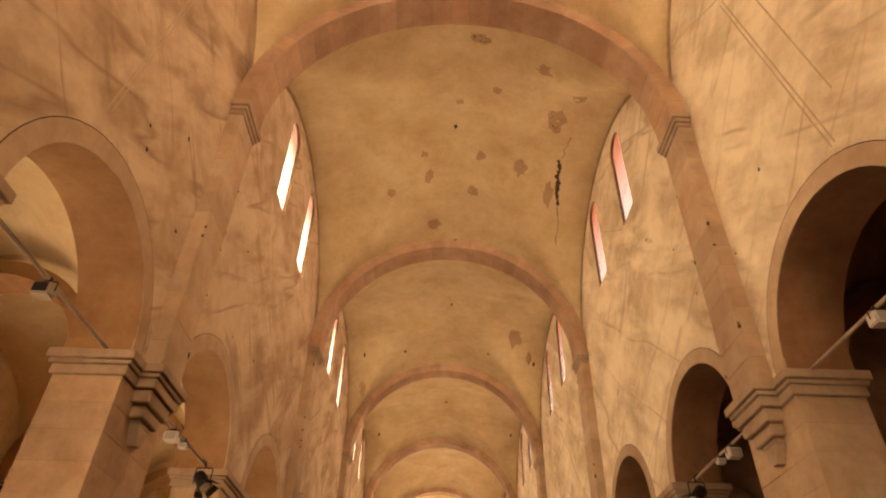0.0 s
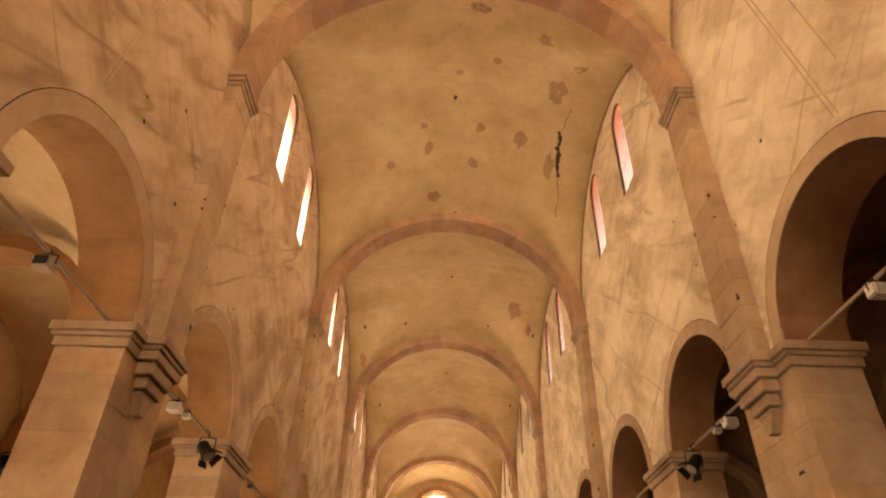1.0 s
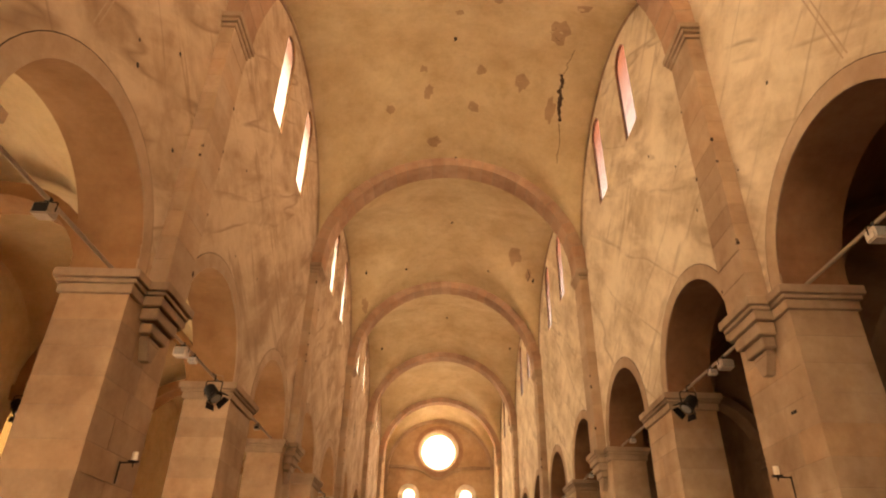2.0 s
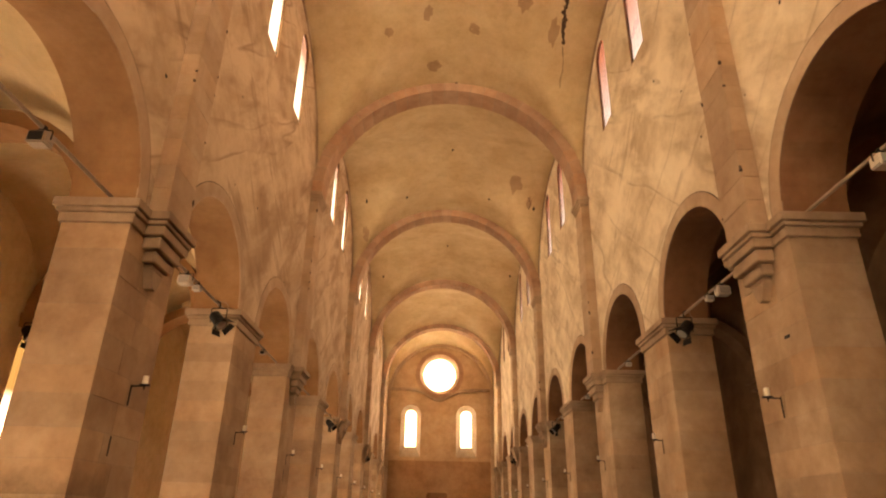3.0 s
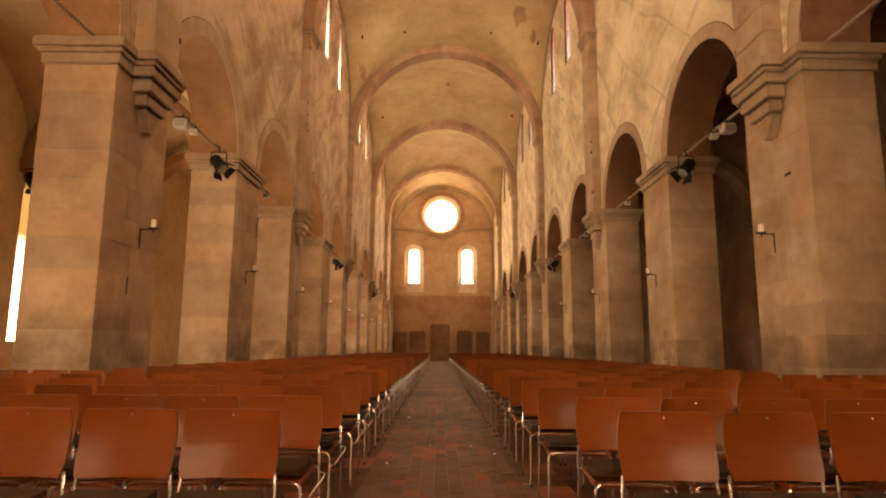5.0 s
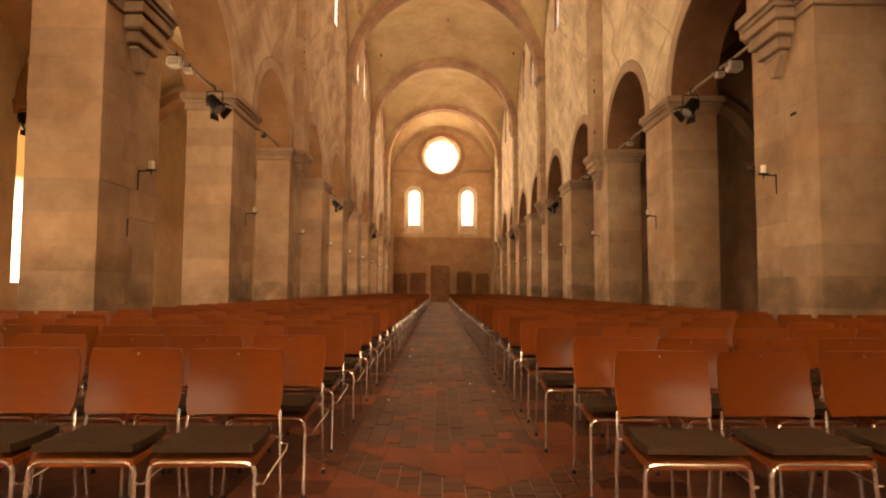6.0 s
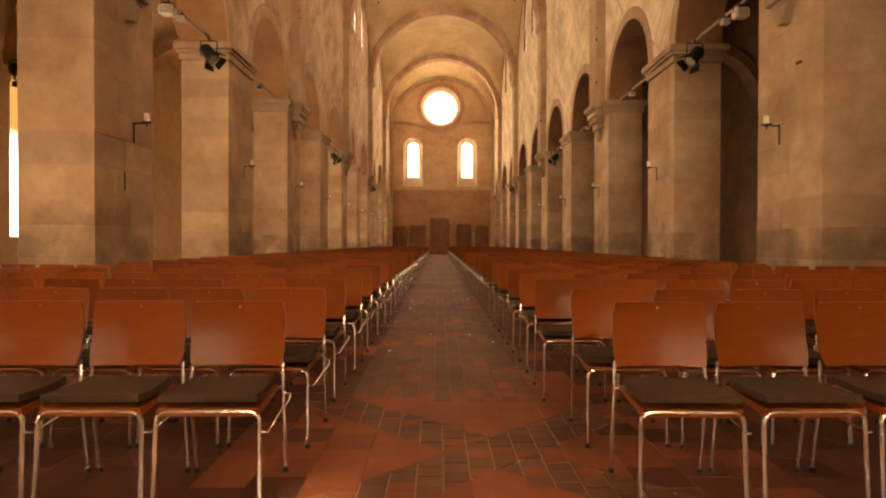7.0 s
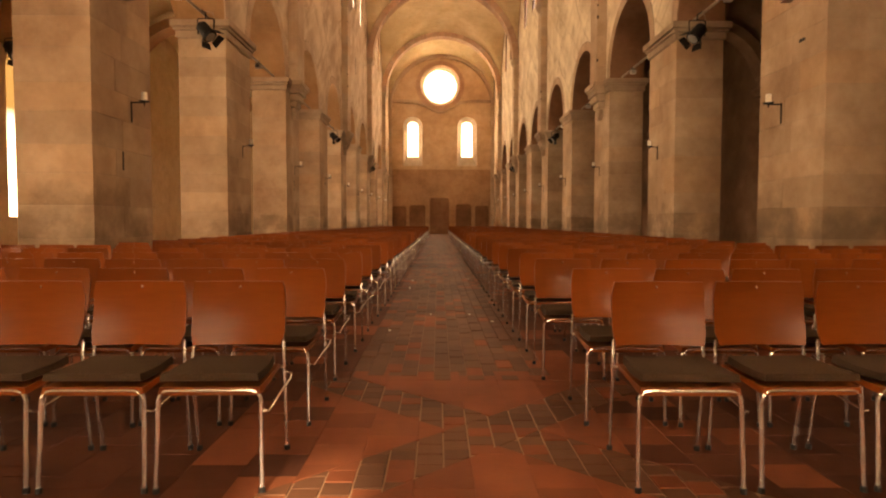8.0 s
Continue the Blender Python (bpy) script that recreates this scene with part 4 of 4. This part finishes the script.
def theatre_spot(side, y):
    x = XC + side * (HW + 0.36)
    t = thing("stage_spotlight", (x - side * 0.1, y, ROD_Z), "black stage spotlight with open barn doors hanging under a rod", "spotlight")
    tilt = pose(0, 0, -0.40, 138, 0, -72 * side) @ Matrix.Scale(0.98, 4)
    bm = add_lathe(bmesh.new(), [(0.09, -0.20), (0.125, -0.16), (0.13, 0.08), (0.15, 0.10), (0.15, 0.16), (0.12, 0.17)], 16)
    can = part("lamp_body", bm, M_BLACK, t, m=tilt)
    part("lens", add_lathe(bmesh.new(), [(0.115, 0.171), (0.08, 0.190), (0.02, 0.198)], 16), M_GLASSLENS, can, "glass lens", smooth=True)
    for a in range(4):
        bm = bmesh.new()
        add_prism(bm, [(-0.12, 0.0), (0.12, 0.0), (0.145, 0.13), (-0.145, 0.13)], 'y', -0.003, 0.003)
        part("barn_door", bm, M_BLACK, can, m=pose(0, 0, 0.165, 0, 0, 90 * a) @ pose(0, 0.15, 0, -38, 0, 0))
    part("yoke", tube(bend([(-0.16, 0, -0.46), (-0.17, 0, -0.14), (0.17, 0, -0.14), (0.16, 0, -0.46)], 0.05), 0.012, 6), M_BLACK, t)
    part("hook_clamp", tube([(0, 0, -0.14), (0.0, 0, -0.02), (side * 0.1, 0, 0.035)], 0.016, 6), M_BLACK, t)
    part("safety_cable", tube([(0.12, 0.0, -0.30), (0.20, 0.02, -0.18), (0.14, 0.0, -0.02), (side * 0.1, 0, 0.03)], 0.006, 5), M_ROD, t)
    return t


for side in (-1, 1):
    for i in range(-1, LAST - 1):
        rod(side, i)
        if i % 3 == 0:
            theatre_spot(side, py(i + 1) - PH - 0.42)
            flood(side, py(i) + PH + 1.35, 0.95, True)
            flood(side, py(i) + PH + 1.95, 0.6, True)
        elif i == -1:
            flood(side, py(-1) + PITCH / 2 + (0.0 if side < 0 else 0.1), 0.9, side > 0)
        else:
            flood(side, py(i) + PITCH / 2 + (0.7 if side > 0 else 0.2), 0.6, side > 0 or i % 2 == 0)
theatre_spot(-1, py(0) + 5.0).location = (XC - HW - TH - AISLE + 0.30, py(1) - 0.36, 5.22)


# ================= paving =================
FLOOR = bpy.data.objects["floor"]


def clip(poly, a, b, c):
    """Keep the part of a convex outline where a*x + b*y <= c."""
    out = []
    for p, q in zip(poly, poly[1:] + poly[:1]):
        dp, dq = a * p[0] + b * p[1] - c, a * q[0] + b * q[1] - c
        if dp <= 0:
            out.append(p)
        if dp * dq < 0:
            t = dp / (dp - dq)
            out.append((p[0] + t * (q[0] - p[0]), p[1] + t * (q[1] - p[1])))
    return out


def area(poly):
    return abs(sum(p[0] * q[1] - p[1] * q[0] for p, q in zip(poly, poly[1:] + poly[:1]))) / 2


def shrink(poly, g):
    cx, cy = sum(p[0] for p in poly) / len(poly), sum(p[1] for p in poly) / len(poly)
    out = []
    for x, y in poly:
        d = math.hypot(x - cx, y - cy)
        k = max(0.2, (d - g) / d) if d else 1
        out.append((cx + (x - cx) * k, cy + (y - cy) * k))
    return out


def slab_data(poly, top):
    n = len(poly)
    small = shrink(poly, 0.0018)
    verts = [(x, y, -0.03) for x, y in poly] + [(x, y, top - 0.004) for x, y in poly] + [(x, y, top) for x, y in small]
    faces = [tuple(range(2 * n, 3 * n))]
    for lo, hi in ((0, n), (n, 2 * n)):
        faces += [(lo + i, lo + (i + 1) % n, hi + (i + 1) % n, hi + i) for i in range(n)]
    return verts, faces


NODE = (0.29, 3.22)
BAND = 0.24                            # half width of a band, measured along the nave
random.seed(8)
# strips of the lattice: |(y - ny) - (x - nx)| < BAND * and |(y - ny) + (x - nx)| <
S = BAND
REGIONS = []                           # (halfplanes, kind)
nx, ny = NODE
d1, d2 = ny - nx, ny + nx
REGIONS.append(([(-1, 1, d1 + S), (1, -1, -d1 + S)], "brick"))
REGIONS.append(([(1, 1, d2 + S), (-1, -1, -d2 + S), (-1, 1, d1 - S)], "brick"))
REGIONS.append(([(1, 1, d2 + S), (-1, -1, -d2 + S), (1, -1, -d1 - S)], "brick"))
for a in (-1, 1):
    for b in (-1, 1):
        ha = (1, -1, -d1 - S) if a < 0 else (-1, 1, d1 - S)
        hb = (1, 1, d2 - S) if b < 0 else (-1, -1, -d2 - S)
        REGIONS.append(([ha, hb], "tile"))
LOW, HIGH, WEST, EAST = -3.0, 4.25, -5.6, 6.2
single, joined = [], {"brick": [], "tile": [], "dark_tile": []}
for planes, kind in REGIONS:
    w, l, g = (0.125, 0.125, 0.0060) if kind == "brick" else (0.25, 0.25, 0.0)
    for i in range(int((EAST - WEST) / w) + 1):
        for j in range(int((HIGH - LOW) / l) + 2):
            x0, y0 = WEST + i * w, LOW + j * l - (l / 2 if i % 2 else 0)
            poly = [(x0, max(LOW, y0)), (x0 + w, max(LOW, y0)), (x0 + w, min(HIGH, y0 + l)), (x0, min(HIGH, y0 + l))]
            for h in planes:
                poly = clip(poly, *h)
                if len(poly) < 3:
                    break
            if len(poly) < 3 or area(poly) < 0.0008:
                continue
            poly = shrink(poly, g)
            entry = (poly, random.uniform(-0.003, 0.002) if kind == "brick" else random.uniform(-0.0015, 0.001))
            if kind == "brick" and abs(poly[0][0] - 0.2) < 1.7 and random.random() < 0.22:
                kind2 = "tile"
            else:
                kind2 = kind
            # towards the chairs tiles take the colour with the shade in it
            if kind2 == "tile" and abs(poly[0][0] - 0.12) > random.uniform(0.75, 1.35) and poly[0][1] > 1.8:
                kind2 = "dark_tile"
            if kind2 != "dark_tile" and abs(poly[0][0] - 0.1) < 1.3 and 1.9 < poly[0][1] < 4.2 and len(single) < 295:
                single.append((entry, kind2))
            else:
                joined[kind2].append(entry)
# the middle aisle beyond, in bricks laid lengthwise, and the tiles under the chairs
for i in range(12):
    for j in range(int((Y_END - HIGH) / 0.245)):
        x0, y0 = -0.62 + i * 0.118, HIGH + j * 0.245 - (0.12 if i % 2 and j else 0)
        poly = shrink([(x0, y0), (x0 + 0.118, y0), (x0 + 0.118, y0 + 0.245 - (0.12 if i % 2 and j == 0 else 0)), (x0, y0 + 0.245 - (0.12 if i % 2 and j == 0 else 0))], 0.0035)
        entry = (poly, random.uniform(-0.003, 0.002))
        joined["brick" if random.random() < 0.82 else "tile"].append(entry)
for x_lo, x_hi in ((WEST, -0.62), (-0.62 + 12 * 0.118, EAST)):
    n = int((x_hi - x_lo) / 0.25)
    w = (x_hi - x_lo) / n
    for i in range(n):
        for j in range(int((Y_END - HIGH) / 0.25)):
            x0, y0 = x_lo + i * w, HIGH + j * 0.25
            # three in four get the shaded colour, for the dark under the chairs
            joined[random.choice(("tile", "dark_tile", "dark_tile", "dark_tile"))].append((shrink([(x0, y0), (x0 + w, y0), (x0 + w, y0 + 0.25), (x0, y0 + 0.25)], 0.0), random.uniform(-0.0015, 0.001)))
for x_lo, x_hi, y_lo, y_hi in ((WEST, EAST, Y_BACK, LOW), (XC - HW - TH - AISLE, WEST, Y_BACK, Y_END), (EAST, XC + HW + TH + AISLE, Y_BACK, Y_END)):
    nx_, ny_ = max(1, int((x_hi - x_lo) / 0.30)), int((y_hi - y_lo) / 0.30)
    w, l = (x_hi - x_lo) / nx_, (y_hi - y_lo) / ny_
    for i in range(nx_):
        for j in range(ny_):
            x0, y0 = x_lo + i * w, y_lo + j * l
            joined["tile"].append((shrink([(x0, y0), (x0 + w, y0), (x0 + w, y0 + l), (x0, y0 + l)], 0.0004), random.uniform(-0.0015, 0.001)))
for (poly, top), kind in single:
    me = bpy.data.meshes.new(kind)
    me.from_pydata(*[slab_data(poly, top)[0], [], slab_data(poly, top)[1]])
    me.materials.append(M_BRICK if kind == "brick" else M_TILE)
    part("brick" if kind == "brick" else "tile", me, None, FLOOR)
for kind, entries in joined.items():
    verts, faces = [], []
    for poly, top in entries:
        v, f = slab_data(poly, top)
        faces += [tuple(q + len(verts) for q in p) for p in f]
        verts += v
    me = bpy.data.meshes.new("paving")
    me.from_pydata(verts, [], faces)
    me.materials.append({"brick": M_BRICK_FAR, "tile": M_TILE_FAR, "dark_tile": M_TILE_SHADE}[kind])
    tagged(part("paving_" + kind + "s", me, None, FLOOR), kind="stuff")

random.seed(31)
for k in range(7):
    x, y, r = random.uniform(-0.5, 0.6), random.uniform(5.5, 12.0), random.uniform(0.008, 0.018)
    bm = bmesh.new()
    pts = [(x + r * random.uniform(0.6, 1.3) * math.cos(2 * math.pi * q / 7), y + r * random.uniform(0.6, 1.6) * math.sin(2 * math.pi * q / 7)) for q in range(7)]
    add_prism(bm, pts, 'z', -0.004, 0.006)
    tagged(part("plaster_chip", bm, M_WAX), "pale plaster chip lying on the brick floor", "plaster chip", "chips on the floor")
